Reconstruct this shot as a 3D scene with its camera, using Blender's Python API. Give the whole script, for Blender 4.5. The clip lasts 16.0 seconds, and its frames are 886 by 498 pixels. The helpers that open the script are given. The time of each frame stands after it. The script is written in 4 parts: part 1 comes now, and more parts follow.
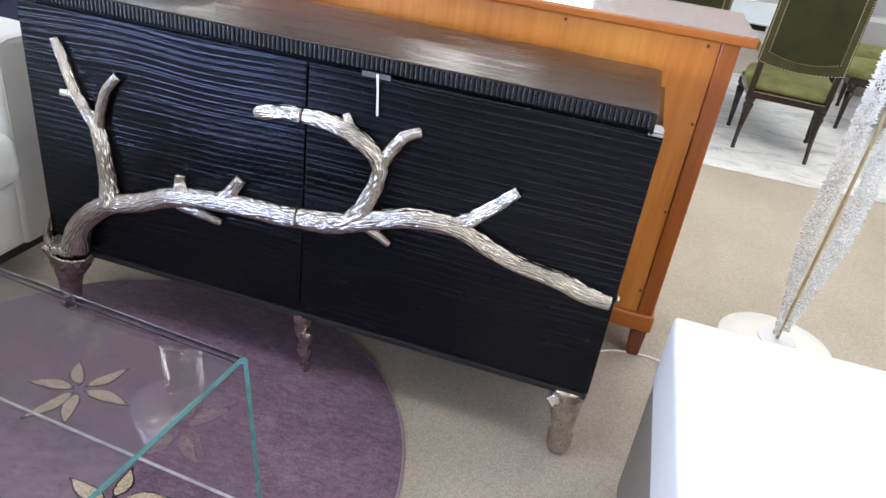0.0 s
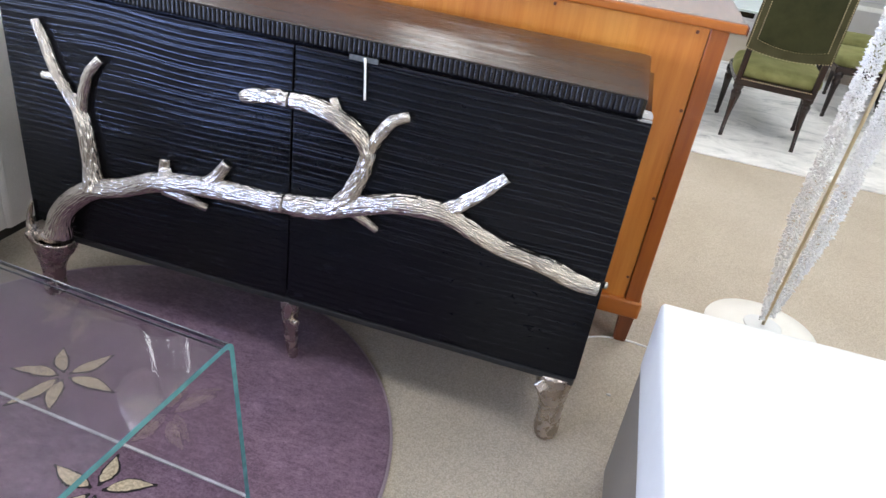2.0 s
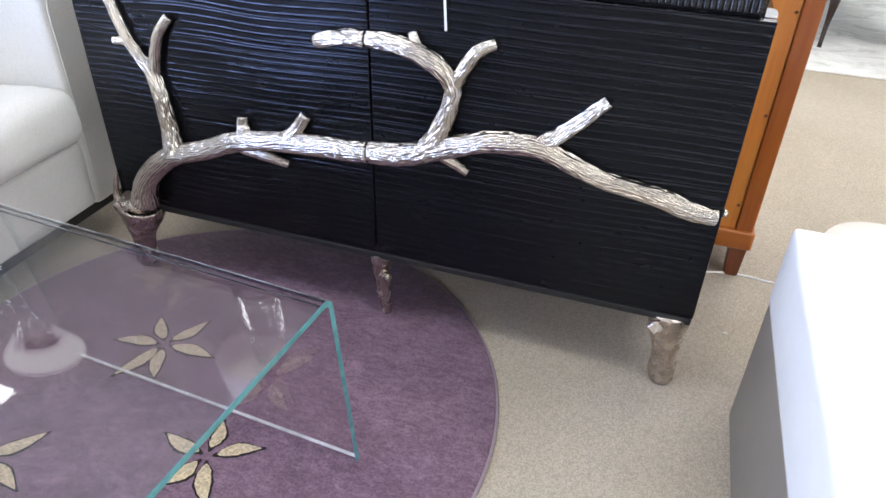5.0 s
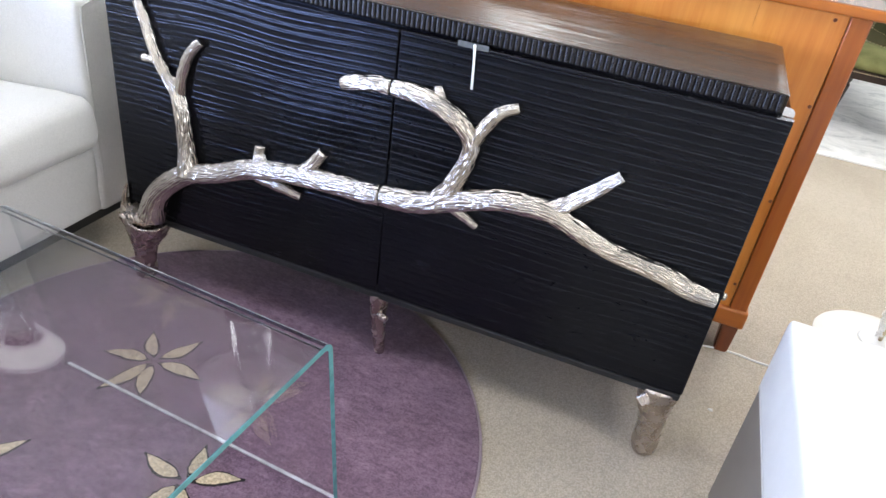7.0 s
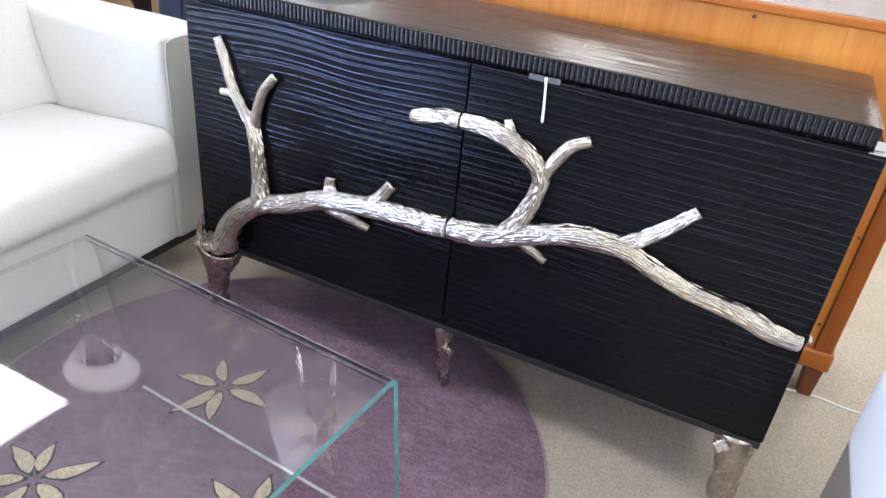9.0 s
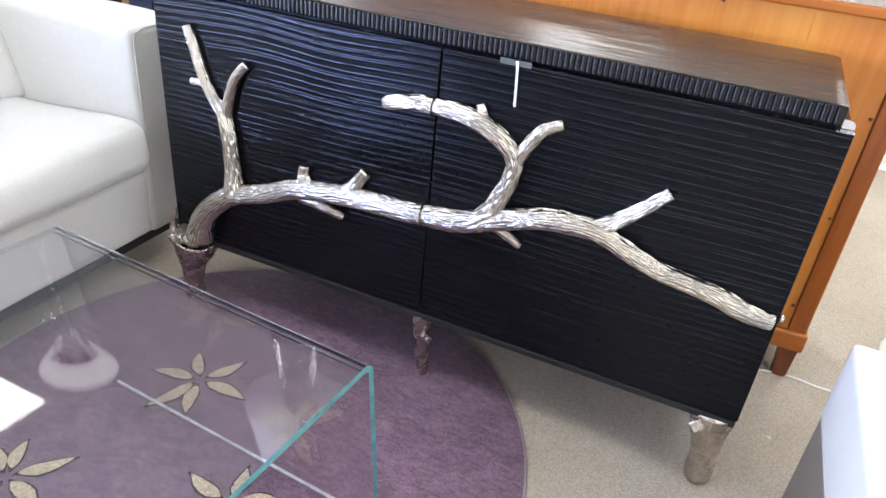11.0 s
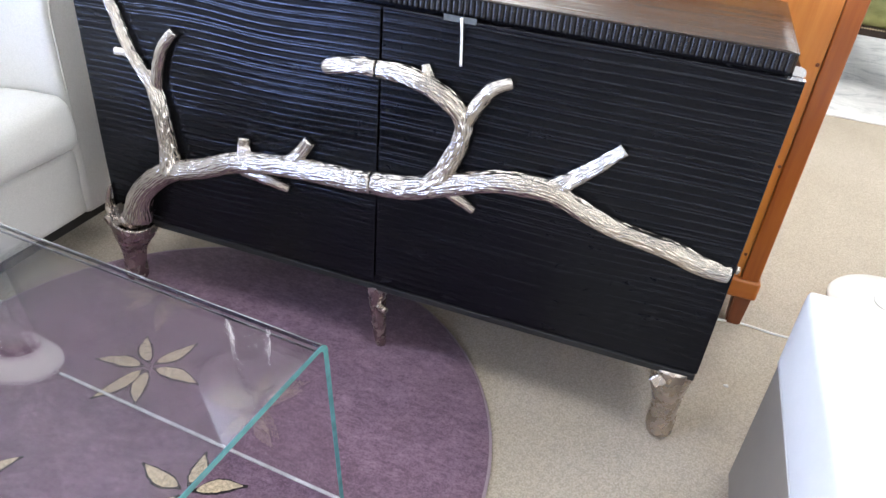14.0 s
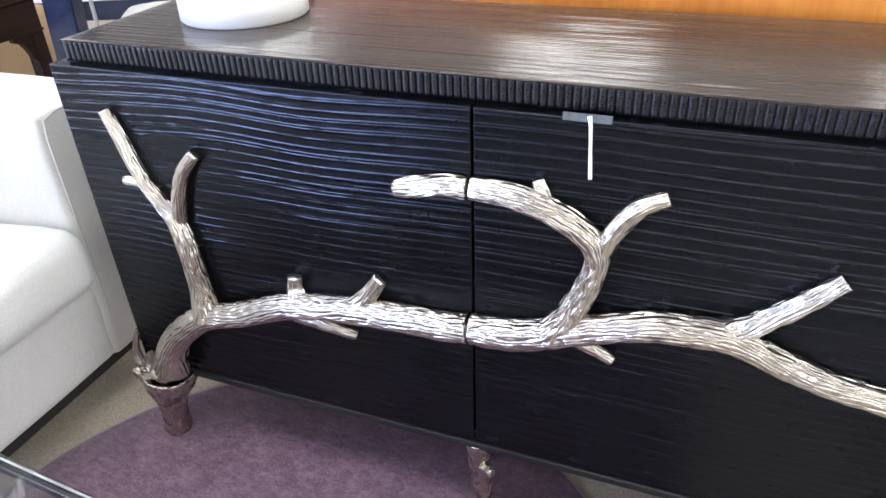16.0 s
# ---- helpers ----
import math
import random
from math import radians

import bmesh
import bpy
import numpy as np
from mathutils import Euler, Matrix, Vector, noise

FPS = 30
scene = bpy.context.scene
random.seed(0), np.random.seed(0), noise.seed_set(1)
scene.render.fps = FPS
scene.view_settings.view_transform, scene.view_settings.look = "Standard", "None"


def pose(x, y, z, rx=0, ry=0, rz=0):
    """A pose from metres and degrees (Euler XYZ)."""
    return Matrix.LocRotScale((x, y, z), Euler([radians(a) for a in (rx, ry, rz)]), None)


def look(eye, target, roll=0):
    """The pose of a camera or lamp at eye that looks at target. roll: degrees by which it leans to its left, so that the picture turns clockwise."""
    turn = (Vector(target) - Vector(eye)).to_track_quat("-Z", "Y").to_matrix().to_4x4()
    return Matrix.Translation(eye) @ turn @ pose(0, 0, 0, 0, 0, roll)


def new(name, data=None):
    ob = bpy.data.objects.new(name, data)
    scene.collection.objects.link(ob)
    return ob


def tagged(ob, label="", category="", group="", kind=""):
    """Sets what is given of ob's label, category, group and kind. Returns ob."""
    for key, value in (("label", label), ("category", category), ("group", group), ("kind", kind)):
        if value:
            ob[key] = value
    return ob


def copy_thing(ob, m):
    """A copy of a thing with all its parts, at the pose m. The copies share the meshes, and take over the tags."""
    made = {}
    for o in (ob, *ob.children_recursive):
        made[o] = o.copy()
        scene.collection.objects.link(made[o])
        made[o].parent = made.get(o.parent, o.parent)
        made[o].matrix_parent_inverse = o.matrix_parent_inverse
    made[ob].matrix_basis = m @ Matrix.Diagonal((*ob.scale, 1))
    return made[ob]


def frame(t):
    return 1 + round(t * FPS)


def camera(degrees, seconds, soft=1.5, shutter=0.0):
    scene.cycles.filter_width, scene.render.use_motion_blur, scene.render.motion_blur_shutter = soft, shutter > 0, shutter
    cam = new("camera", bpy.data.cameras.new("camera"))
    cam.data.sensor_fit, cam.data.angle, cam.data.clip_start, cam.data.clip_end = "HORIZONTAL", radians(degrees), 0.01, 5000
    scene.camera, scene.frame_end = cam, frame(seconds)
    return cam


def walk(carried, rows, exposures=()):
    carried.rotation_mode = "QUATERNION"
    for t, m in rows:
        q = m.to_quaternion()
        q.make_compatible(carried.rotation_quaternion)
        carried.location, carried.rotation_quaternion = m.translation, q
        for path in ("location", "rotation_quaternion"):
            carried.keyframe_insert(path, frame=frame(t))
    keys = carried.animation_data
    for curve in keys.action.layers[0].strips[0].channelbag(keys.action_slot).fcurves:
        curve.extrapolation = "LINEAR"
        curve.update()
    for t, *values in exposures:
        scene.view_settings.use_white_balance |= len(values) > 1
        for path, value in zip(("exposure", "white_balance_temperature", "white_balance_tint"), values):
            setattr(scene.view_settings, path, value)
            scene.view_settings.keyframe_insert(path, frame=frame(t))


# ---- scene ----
cam = camera(64.7, 16.0)
PATH = [
    (0, (0.685, -1.423, 1.312), (0.3, 0.29, 0.354), 8.4),
    (0.5, (0.686, -1.422, 1.309), (0.312, 0.29, 0.345), 8.7),
    (1, (0.688, -1.421, 1.313), (0.329, 0.29, 0.34), 8.9),
    (1.5, (0.686, -1.419, 1.306), (0.331, 0.287, 0.324), 8.8),
    (2, (0.685, -1.418, 1.306), (0.341, 0.288, 0.321), 9.1),
    (2.5, (0.674, -1.41, 1.28), (0.329, 0.296, 0.295), 8.8),
    (3, (0.648, -1.39, 1.237), (0.225, 0.27, 0.205), 5.1),
    (3.2, (0.638, -1.392, 1.24), (0.104, 0.228, 0.196), 1.2),
    (5.3, (0.617, -1.342, 1.222), (0.114, 0.229, 0.091), 1.7),
    (5.5, (0.623, -1.335, 1.218), (0.131, 0.232, 0.077), 2.0),
    (6, (0.618, -1.341, 1.256), (0.219, 0.267, 0.136), 6.2),
    (6.5, (0.609, -1.352, 1.269), (0.214, 0.294, 0.203), 8.4),
    (7, (0.579, -1.358, 1.274), (0.077, 0.274, 0.232), 8.4),
    (7.5, (0.565, -1.352, 1.283), (-0.06, 0.248, 0.258), 7.3),
    (8, (0.564, -1.346, 1.279), (-0.104, 0.248, 0.272), 6.8),
    (10.3, (0.568, -1.334, 1.278), (-0.135, 0.252, 0.284), 5.7),
    (10.5, (0.574, -1.337, 1.274), (-0.117, 0.257, 0.284), 5.7),
    (11, (0.582, -1.336, 1.263), (-0.06, 0.268, 0.255), 5.9),
    (11.5, (0.593, -1.333, 1.26), (-0.014, 0.28, 0.245), 6.1),
    (12, (0.601, -1.333, 1.257), (0.037, 0.279, 0.217), 6.0),
    (12.5, (0.582, -1.32, 1.254), (0.037, 0.282, 0.188), 5.9),
    (13, (0.578, -1.3, 1.247), (0.069, 0.309, 0.173), 6.2),
    (13.5, (0.582, -1.295, 1.243), (0.095, 0.316, 0.163), 6.3),
    (14, (0.569, -1.29, 1.25), (0.074, 0.312, 0.16), 5.3),
    (14.5, (0.514, -1.292, 1.281), (-0.055, 0.319, 0.241), 3.4),
    (15, (0.425, -1.251, 1.29), (-0.169, 0.385, 0.303), 2.5),
    (15.2, (0.383, -1.202, 1.292), (-0.179, 0.436, 0.29), 2.6),
    (15.5, (0.386, -1.088, 1.273), (-0.219, 0.529, 0.264), -0.5),
    (15.6, (0.366, -1.052, 1.279), (-0.238, 0.555, 0.252), -0.8),
    (16, (0.299, -0.89, 1.245), (-0.321, 0.687, 0.183), -2.1),
]
walk(cam, [(t, look(eye, target, roll)) for t, eye, target, roll in PATH],
     [(0, -0.29), (3, -0.32), (5.5, -0.04), (6.5, -0.06), (8, 0.02), (14, 0.05), (15, 0.04), (15.6, 0.08), (16, 0.26)])

# ---------------------------------------------------------------- light
world = bpy.data.worlds.new("world")
scene.world = world
world.use_nodes = True
wn = world.node_tree.nodes
sky = wn.new("ShaderNodeTexSky")
sky.sky_type, sky.sun_disc = "NISHITA", False
sky.sun_elevation, sky.sun_rotation = radians(38), radians(-80)
world.node_tree.links.new(sky.outputs["Color"], wn["Background"].inputs["Color"])
wn["Background"].inputs["Strength"].default_value = 0.12

sun = new("sun", bpy.data.lights.new("sun", "SUN"))
sun.data.energy, sun.data.angle, sun.data.color = 1.2, radians(6), (1.0, 0.95, 0.88)
sun.matrix_world = look((-20, 6, 16), (0, 0, 0))

LIGHT = 9.6      # ceiling panels
DAY = 330.0       # window light


def window_light(name, at, to, w, h, watts, colour):
    ob = new(name, bpy.data.lights.new(name, "AREA"))
    ob.data.shape, ob.data.size, ob.data.size_y = "RECTANGLE", w, h
    ob.data.energy, ob.data.color = watts, colour
    ob.matrix_world = look(at, to)
    return ob


window_light("window_light", (-5.4, -3.2, 1.6), (0, -3.2, 1.3), 3.0, 1.6, DAY * 0.48, (0.90, 0.95, 1.0))
window_light("window_light", (-3.9, -4.9, 1.39), (-3.9, 0, 1.1), 2.6, 2.0, DAY * 1.95, (0.43, 0.57, 1.0))
# Added lamp in an unseen window, for glints on the right door's ridges.
window_light("window_light", (1.2, -4.9, 1.78), (1.2, 0, 1.5), 3.0, 0.9, DAY * 0.10, (1.0, 0.93, 0.82))
# Added lamp in an unseen east window, to brighten the sofa's front.
window_light("window_light", (5.4, -2.8, 1.6), (0, -2.0, 1.0), 2.6, 1.6, DAY * 0.32, (0.95, 0.98, 1.0))
window_light("window_light", (-1.05, 7.3, 1.55), (-1.05, 0, 1.2), 2.2, 1.7, DAY * 0.24, (0.86, 0.93, 1.0))


# ---------------------------------------------------------------- materials


def material(name, colour, rough=0.6, metal=0.0, spec=0.5):
    m = bpy.data.materials.new(name)
    m.use_nodes = True
    b = m.node_tree.nodes["Principled BSDF"]
    b.inputs["Base Color"].default_value = (*colour, 1)
    b.inputs["Roughness"].default_value = rough
    b.inputs["Metallic"].default_value = metal
    b.inputs["Specular IOR Level"].default_value = spec
    return m, m.node_tree, b


def coords(nt, scale=(1, 1, 1), turn=0.0):
    tc, mp = nt.nodes.new("ShaderNodeTexCoord"), nt.nodes.new("ShaderNodeMapping")
    mp.inputs["Scale"].default_value = scale
    mp.inputs["Rotation"].default_value = (0, 0, turn)
    nt.links.new(tc.outputs["Object"], mp.inputs["Vector"])
    return mp.outputs["Vector"]


def noise_tex(nt, vec, scale, detail=4.0, rough=0.55, warp=0.0):
    n = nt.nodes.new("ShaderNodeTexNoise")
    n.inputs["Scale"].default_value, n.inputs["Detail"].default_value = scale, detail
    n.inputs["Roughness"].default_value, n.inputs["Distortion"].default_value = rough, warp
    nt.links.new(vec, n.inputs["Vector"])
    return n.outputs["Fac"]


def ramp(nt, fac, stops):
    r = nt.nodes.new("ShaderNodeValToRGB")
    el = r.color_ramp.elements
    while len(el) < len(stops):
        el.new(0.5)
    for e, (p, c) in zip(el, stops):
        e.position, e.color = p, (*c, 1)
    nt.links.new(fac, r.inputs["Fac"])
    return r.outputs["Color"]


def mix(nt, a, b, fac, mode="MIX"):
    n = nt.nodes.new("ShaderNodeMix")
    n.data_type, n.blend_type = "RGBA", mode
    if isinstance(fac, (int, float)):
        n.inputs[0].default_value = fac
    else:
        nt.links.new(fac, n.inputs[0])
    for k, v in ((6, a), (7, b)):
        if isinstance(v, tuple):
            n.inputs[k].default_value = (*v, 1)
        else:
            nt.links.new(v, n.inputs[k])
    return n.outputs[2]


def value_range(nt, fac, lo, hi):
    n = nt.nodes.new("ShaderNodeMapRange")
    n.inputs["To Min"].default_value, n.inputs["To Max"].default_value = lo, hi
    nt.links.new(fac, n.inputs["Value"])
    return n.outputs["Result"]


def bump(nt, b, height, strength, dist=0.002):
    n = nt.nodes.new("ShaderNodeBump")
    n.inputs["Strength"].default_value, n.inputs["Distance"].default_value = strength, dist
    nt.links.new(height, n.inputs["Height"])
    nt.links.new(n.outputs["Normal"], b.inputs["Normal"])


def plain(name, colour, rough=0.6, metal=0.0, vary=0.12, scale=12.0, bumpy=0.0):
    m, nt, b = material(name, colour, rough, metal)
    v = coords(nt)
    n = noise_tex(nt, v, scale, 5)
    dark = tuple(c * (1 - vary) for c in colour)
    lite = tuple(min(1, c * (1 + vary)) for c in colour)
    nt.links.new(ramp(nt, n, [(0.3, dark), (0.7, lite)]), b.inputs["Base Color"])
    nt.links.new(value_range(nt, n, rough * 0.85, min(1, rough * 1.15)), b.inputs["Roughness"])
    if bumpy:
        bump(nt, b, noise_tex(nt, v, scale * 8, 3), bumpy)
    return m


def wood(name, dark, mid, lite, rough, along="X", grain=26.0, relief=0.12, sheen_rough=None):
    m, nt, b = material(name, mid, rough)
    sc = {"X": (0.07, 1, 1), "Y": (1, 0.07, 1), "Z": (1, 1, 0.07)}[along]
    v = coords(nt, sc)
    fine = noise_tex(nt, v, grain * 4, 6, 0.65)
    broad = noise_tex(nt, v, grain * 0.35, 3, 0.5, 0.6)
    c = mix(nt, ramp(nt, broad, [(0.3, dark), (0.52, mid), (0.75, lite)]), ramp(nt, fine, [(0.35, dark), (0.65, lite)]), 0.35)
    nt.links.new(c, b.inputs["Base Color"])
    nt.links.new(value_range(nt, fine, rough * 0.8, rough * 1.25), b.inputs["Roughness"])
    bump(nt, b, fine, relief, 0.001)
    return m


def carpet_material():
    m, nt, b = material("beige_loop_carpet", (0.5, 0.45, 0.39), 0.95, spec=0.15)
    v = coords(nt)
    tuft = nt.nodes.new("ShaderNodeTexVoronoi")
    tuft.inputs["Scale"].default_value = 310
    nt.links.new(v, tuft.inputs["Vector"])
    speck = noise_tex(nt, v, 260, 5, 0.85)
    blot = noise_tex(nt, v, 2.2, 4)
    c = ramp(nt, tuft.outputs["Color"], [(0.22, (0.33, 0.297, 0.240)), (0.5, (0.464, 0.405, 0.332)), (0.78, (0.567, 0.497, 0.418))])
    c = mix(nt, c, ramp(nt, speck, [(0.36, (0.29, 0.263, 0.212)), (0.5, (0.466, 0.408, 0.334)), (0.64, (0.612, 0.538, 0.453))]), 0.4)
    c = mix(nt, c, ramp(nt, blot, [(0.3, (0.86, 0.84, 0.8)), (0.7, (1, 1, 1))]), 0.8, "MULTIPLY")
    nt.links.new(c, b.inputs["Base Color"])
    bump(nt, b, speck, 0.35, 0.002)
    return m


def rug_material():
    m, nt, b = material("plum_wool_pile", (0.15, 0.075, 0.14), 0.92, spec=0.2)
    b.inputs["Sheen Weight"].default_value = 0.25
    b.inputs["Sheen Roughness"].default_value = 0.4
    v = coords(nt)
    streak = noise_tex(nt, coords(nt, (42, 95, 40), radians(18)), 1.0, 6, 0.7)
    big = noise_tex(nt, v, 9, 6, 0.7)
    fine = noise_tex(nt, v, 330, 2)
    c = ramp(nt, streak, [(0.3, (0.134, 0.084, 0.122)), (0.5, (0.194, 0.126, 0.176)), (0.72, (0.262, 0.180, 0.240))])
    c = mix(nt, c, ramp(nt, big, [(0.35, (0.8, 0.78, 0.8)), (0.65, (1.12, 1.1, 1.1))]), 0.8, "MULTIPLY")
    c = mix(nt, c, ramp(nt, noise_tex(nt, v, 210, 3, 0.8), [(0.36, (0.68, 0.66, 0.68)), (0.64, (1.28, 1.27, 1.27))]), 0.85, "MULTIPLY")
    nt.links.new(c, b.inputs["Base Color"])
    bump(nt, b, fine, 0.5, 0.003)
    return m


def fabric(name, colour, weave=900, rough=0.9, vary=0.06):
    m, nt, b = material(name, colour, rough, spec=0.2)
    b.inputs["Sheen Weight"].default_value = 0.15
    v = coords(nt)
    th = noise_tex(nt, v, weave * 0.4, 3, 0.7)
    big = noise_tex(nt, v, 5, 4)
    c = ramp(nt, th, [(0.35, tuple(x * (1 - vary * 2) for x in colour)), (0.65, tuple(min(1, x * (1 + vary)) for x in colour))])
    c = mix(nt, c, ramp(nt, big, [(0.3, (1 - vary,) * 3), (0.7, (1, 1, 1))]), 1.0, "MULTIPLY")
    nt.links.new(c, b.inputs["Base Color"])
    bump(nt, b, th, 0.35, 0.0015)
    return m


def velvet(name, dark, lite):
    m, nt, b = material(name, dark, 0.8, spec=0.2)
    b.inputs["Sheen Weight"].default_value = 0.7
    b.inputs["Sheen Tint"].default_value = (*lite, 1)
    v = coords(nt)
    n = noise_tex(nt, v, 9, 5, 0.6)
    nt.links.new(ramp(nt, n, [(0.3, dark), (0.75, lite)]), b.inputs["Base Color"])
    return m


def ebony_material():
    m, nt, b = material("black_brushed_oak", (0.006, 0.006, 0.007), 0.3, spec=0.27)
    # Part of the window light's blue is put into the sheen's tint.
    b.inputs["Specular Tint"].default_value = (0.70, 0.78, 1.0, 1)
    v = coords(nt, (0.08, 1, 1))
    fine = noise_tex(nt, v, 150, 5, 0.7)
    scuff = noise_tex(nt, coords(nt, (0.5, 1, 1.4)), 26, 6, 0.75)
    dust = ramp(nt, noise_tex(nt, coords(nt, (0.7, 1, 1)), 330, 2, 0.5), [(0.735, (0, 0, 0)), (0.78, (0.55, 0.55, 0.55))])
    stain = ramp(nt, fine, [(0.35, (0.0016, 0.0016, 0.002)), (0.7, (0.005, 0.005, 0.0062))])
    nt.links.new(mix(nt, stain, (0.16, 0.16, 0.165), dust), b.inputs["Base Color"])
    nt.links.new(value_range(nt, scuff, 0.12, 0.37), b.inputs["Roughness"])
    grit = noise_tex(nt, coords(nt, (0.35, 1, 1)), 520, 3, 0.8)
    bump(nt, b, mix(nt, fine, grit, 0.5), 0.20, 0.0010)
    return m


def metal_material(name, colour, rough):
    m, nt, b = material(name, colour, rough, 1.0)
    v = coords(nt)
    n = noise_tex(nt, v, 40, 5, 0.6)
    g = noise_tex(nt, v, 320, 3)
    nt.links.new(ramp(nt, n, [(0.3, tuple(c * 0.8 for c in colour)), (0.7, colour)]), b.inputs["Base Color"])
    nt.links.new(value_range(nt, n, rough * 0.75, rough * 1.5), b.inputs["Roughness"])
    bump(nt, b, g, 0.12, 0.0008)
    return m


def sheet_glass(name, tint=(0.93, 0.965, 0.955), ior=1.5):
    m = bpy.data.materials.new(name)
    m.use_nodes = True
    nt = m.node_tree
    nt.nodes.remove(nt.nodes["Principled BSDF"])
    out = nt.nodes["Material Output"]
    tr, gl, lw, pw, ma, mx = (nt.nodes.new("ShaderNode" + k) for k in ("BsdfTransparent", "BsdfGlossy", "LayerWeight", "Math", "Math", "MixShader"))
    tr.inputs["Color"].default_value = (*tint, 1)
    gl.inputs["Roughness"].default_value = 0.0
    base = ((ior - 1) / (ior + 1)) ** 2
    lw.inputs["Blend"].default_value = 0.5
    pw.operation, ma.operation = "POWER", "MULTIPLY_ADD"
    pw.inputs[1].default_value = 5.0
    ma.inputs[1].default_value, ma.inputs[2].default_value = 1 - base, base
    nt.links.new(lw.outputs["Facing"], pw.inputs[0])
    nt.links.new(pw.outputs[0], ma.inputs[0])
    nt.links.new(ma.outputs[0], mx.inputs[0])
    nt.links.new(tr.outputs[0], mx.inputs[1])
    nt.links.new(gl.outputs[0], mx.inputs[2])
    nt.links.new(mx.outputs[0], out.inputs[0])
    return m


def glass_material(name, colour, rough=0.0, ior=1.5):
    m, nt, b = material(name, colour, rough)
    b.inputs["Transmission Weight"].default_value = 1.0
    b.inputs["IOR"].default_value = ior
    return m


def linen_shade(name, colour):
    m = bpy.data.materials.new(name)
    m.use_nodes = True
    nt = m.node_tree
    nt.nodes.remove(nt.nodes["Principled BSDF"])
    d, t, mx = (nt.nodes.new("ShaderNode" + k) for k in ("BsdfDiffuse", "BsdfTranslucent", "MixShader"))
    c = ramp(nt, noise_tex(nt, coords(nt), 260, 3), [(0.3, tuple(x * 0.9 for x in colour)), (0.7, colour)])
    nt.links.new(c, d.inputs["Color"])
    nt.links.new(c, t.inputs["Color"])
    mx.inputs[0].default_value = 0.36
    nt.links.new(d.outputs[0], mx.inputs[1])
    nt.links.new(t.outputs[0], mx.inputs[2])
    nt.links.new(mx.outputs[0], nt.nodes["Material Output"].inputs[0])
    return m


def glow(name, colour, strength):
    m = bpy.data.materials.new(name)
    m.use_nodes = True
    nt = m.node_tree
    nt.nodes.remove(nt.nodes["Principled BSDF"])
    e = nt.nodes.new("ShaderNodeEmission")
    e.inputs["Color"].default_value = (*colour, 1)
    e.inputs["Strength"].default_value = strength
    nt.links.new(e.outputs[0], nt.nodes["Material Output"].inputs[0])
    return m


CARPET, RUG = carpet_material(), rug_material()
PETAL = fabric("cream_wool_petal", (0.68, 0.56, 0.385), 420, 0.9, 0.2)
OUTLINE = fabric("black_wool_outline", (0.018, 0.014, 0.017), 600)
EBONY = ebony_material()
TOPWOOD = wood("dark_brown_oak_top", (0.009, 0.006, 0.0045), (0.026, 0.017, 0.0125), (0.052, 0.036, 0.028), 0.17, "X", 75, 0.15)
REED = plain("black_reeded_edge", (0.005, 0.005, 0.007), 0.21, 0, 0.5, 90, 0.10)
REED.node_tree.nodes["Principled BSDF"].inputs["Specular IOR Level"].default_value = 0.28
RAIL = plain("matte_charcoal_rail", (0.005, 0.005, 0.006), 0.6, 0, 0.4, 70, 0.2)
LACQUER = plain("black_gloss_lacquer", (0.012, 0.012, 0.013), 0.1, 0, 0.1, 8)
NICKEL = metal_material("champagne_nickel", (0.59, 0.545, 0.497), 0.205)
NICKEL_LEG = metal_material("satin_nickel_leg", (0.55, 0.485, 0.435), 0.24)
CHERRY = wood("orange_cherry_veneer", (0.43, 0.125, 0.018), (0.58, 0.21, 0.033), (0.70, 0.31, 0.065), 0.34, "Z", 9, 0.05)
CHERRY_RAIL = wood("reddish_cherry_wood", (0.25, 0.062, 0.009), (0.37, 0.105, 0.014), (0.45, 0.145, 0.022), 0.32, "X", 9, 0.06)
CHERRY_POST = wood("cherry_post_wood", (0.24, 0.054, 0.009), (0.37, 0.100, 0.014), (0.48, 0.155, 0.025), 0.32, "Z", 9, 0.06)
# Greyer than the other cherry: the top's pale reflections are put into its colour.
CHERRY_TOP = wood("pale_sheen_cherry_top", (0.30, 0.17, 0.10), (0.38, 0.24, 0.16), (0.44, 0.29, 0.21), 0.14, "X", 8, 0.03)
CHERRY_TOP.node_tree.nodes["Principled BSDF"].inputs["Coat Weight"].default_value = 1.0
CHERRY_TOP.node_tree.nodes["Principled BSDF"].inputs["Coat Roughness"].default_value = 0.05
FOOTWOOD = wood("dark_cherry_foot", (0.09, 0.022, 0.008), (0.16, 0.042, 0.013), (0.2, 0.06, 0.02), 0.4, "Z", 12, 0.06)
SOFA = fabric("off_white_weave", (0.695, 0.69, 0.672))
SOFA_SEAM = fabric("off_white_piping", (0.62, 0.62, 0.60))
SHEET = sheet_glass("clear_bent_glass", (0.985, 0.988, 0.988), 1.92)
EDGE = plain("teal_glass_edge", (0.085, 0.26, 0.285), 0.12, 0.0, 0.25, 30)
# Dark refraction line of the bend, put into the tint.
BEND = sheet_glass("painted_bend_dark_line", (0.34, 0.36, 0.40), 2.2)
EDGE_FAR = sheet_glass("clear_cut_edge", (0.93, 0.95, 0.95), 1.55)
# Bright reflection line of the bend, painted as an opaque pale colour.
BEND_SHINE = plain("painted_bend_shine", (0.36, 0.39, 0.41), 0.08, 0, 0.7, 14)
BENDEDGE = plain("polished_glass_edge", (0.62, 0.63, 0.66), 0.12, 0, 0.25, 30)
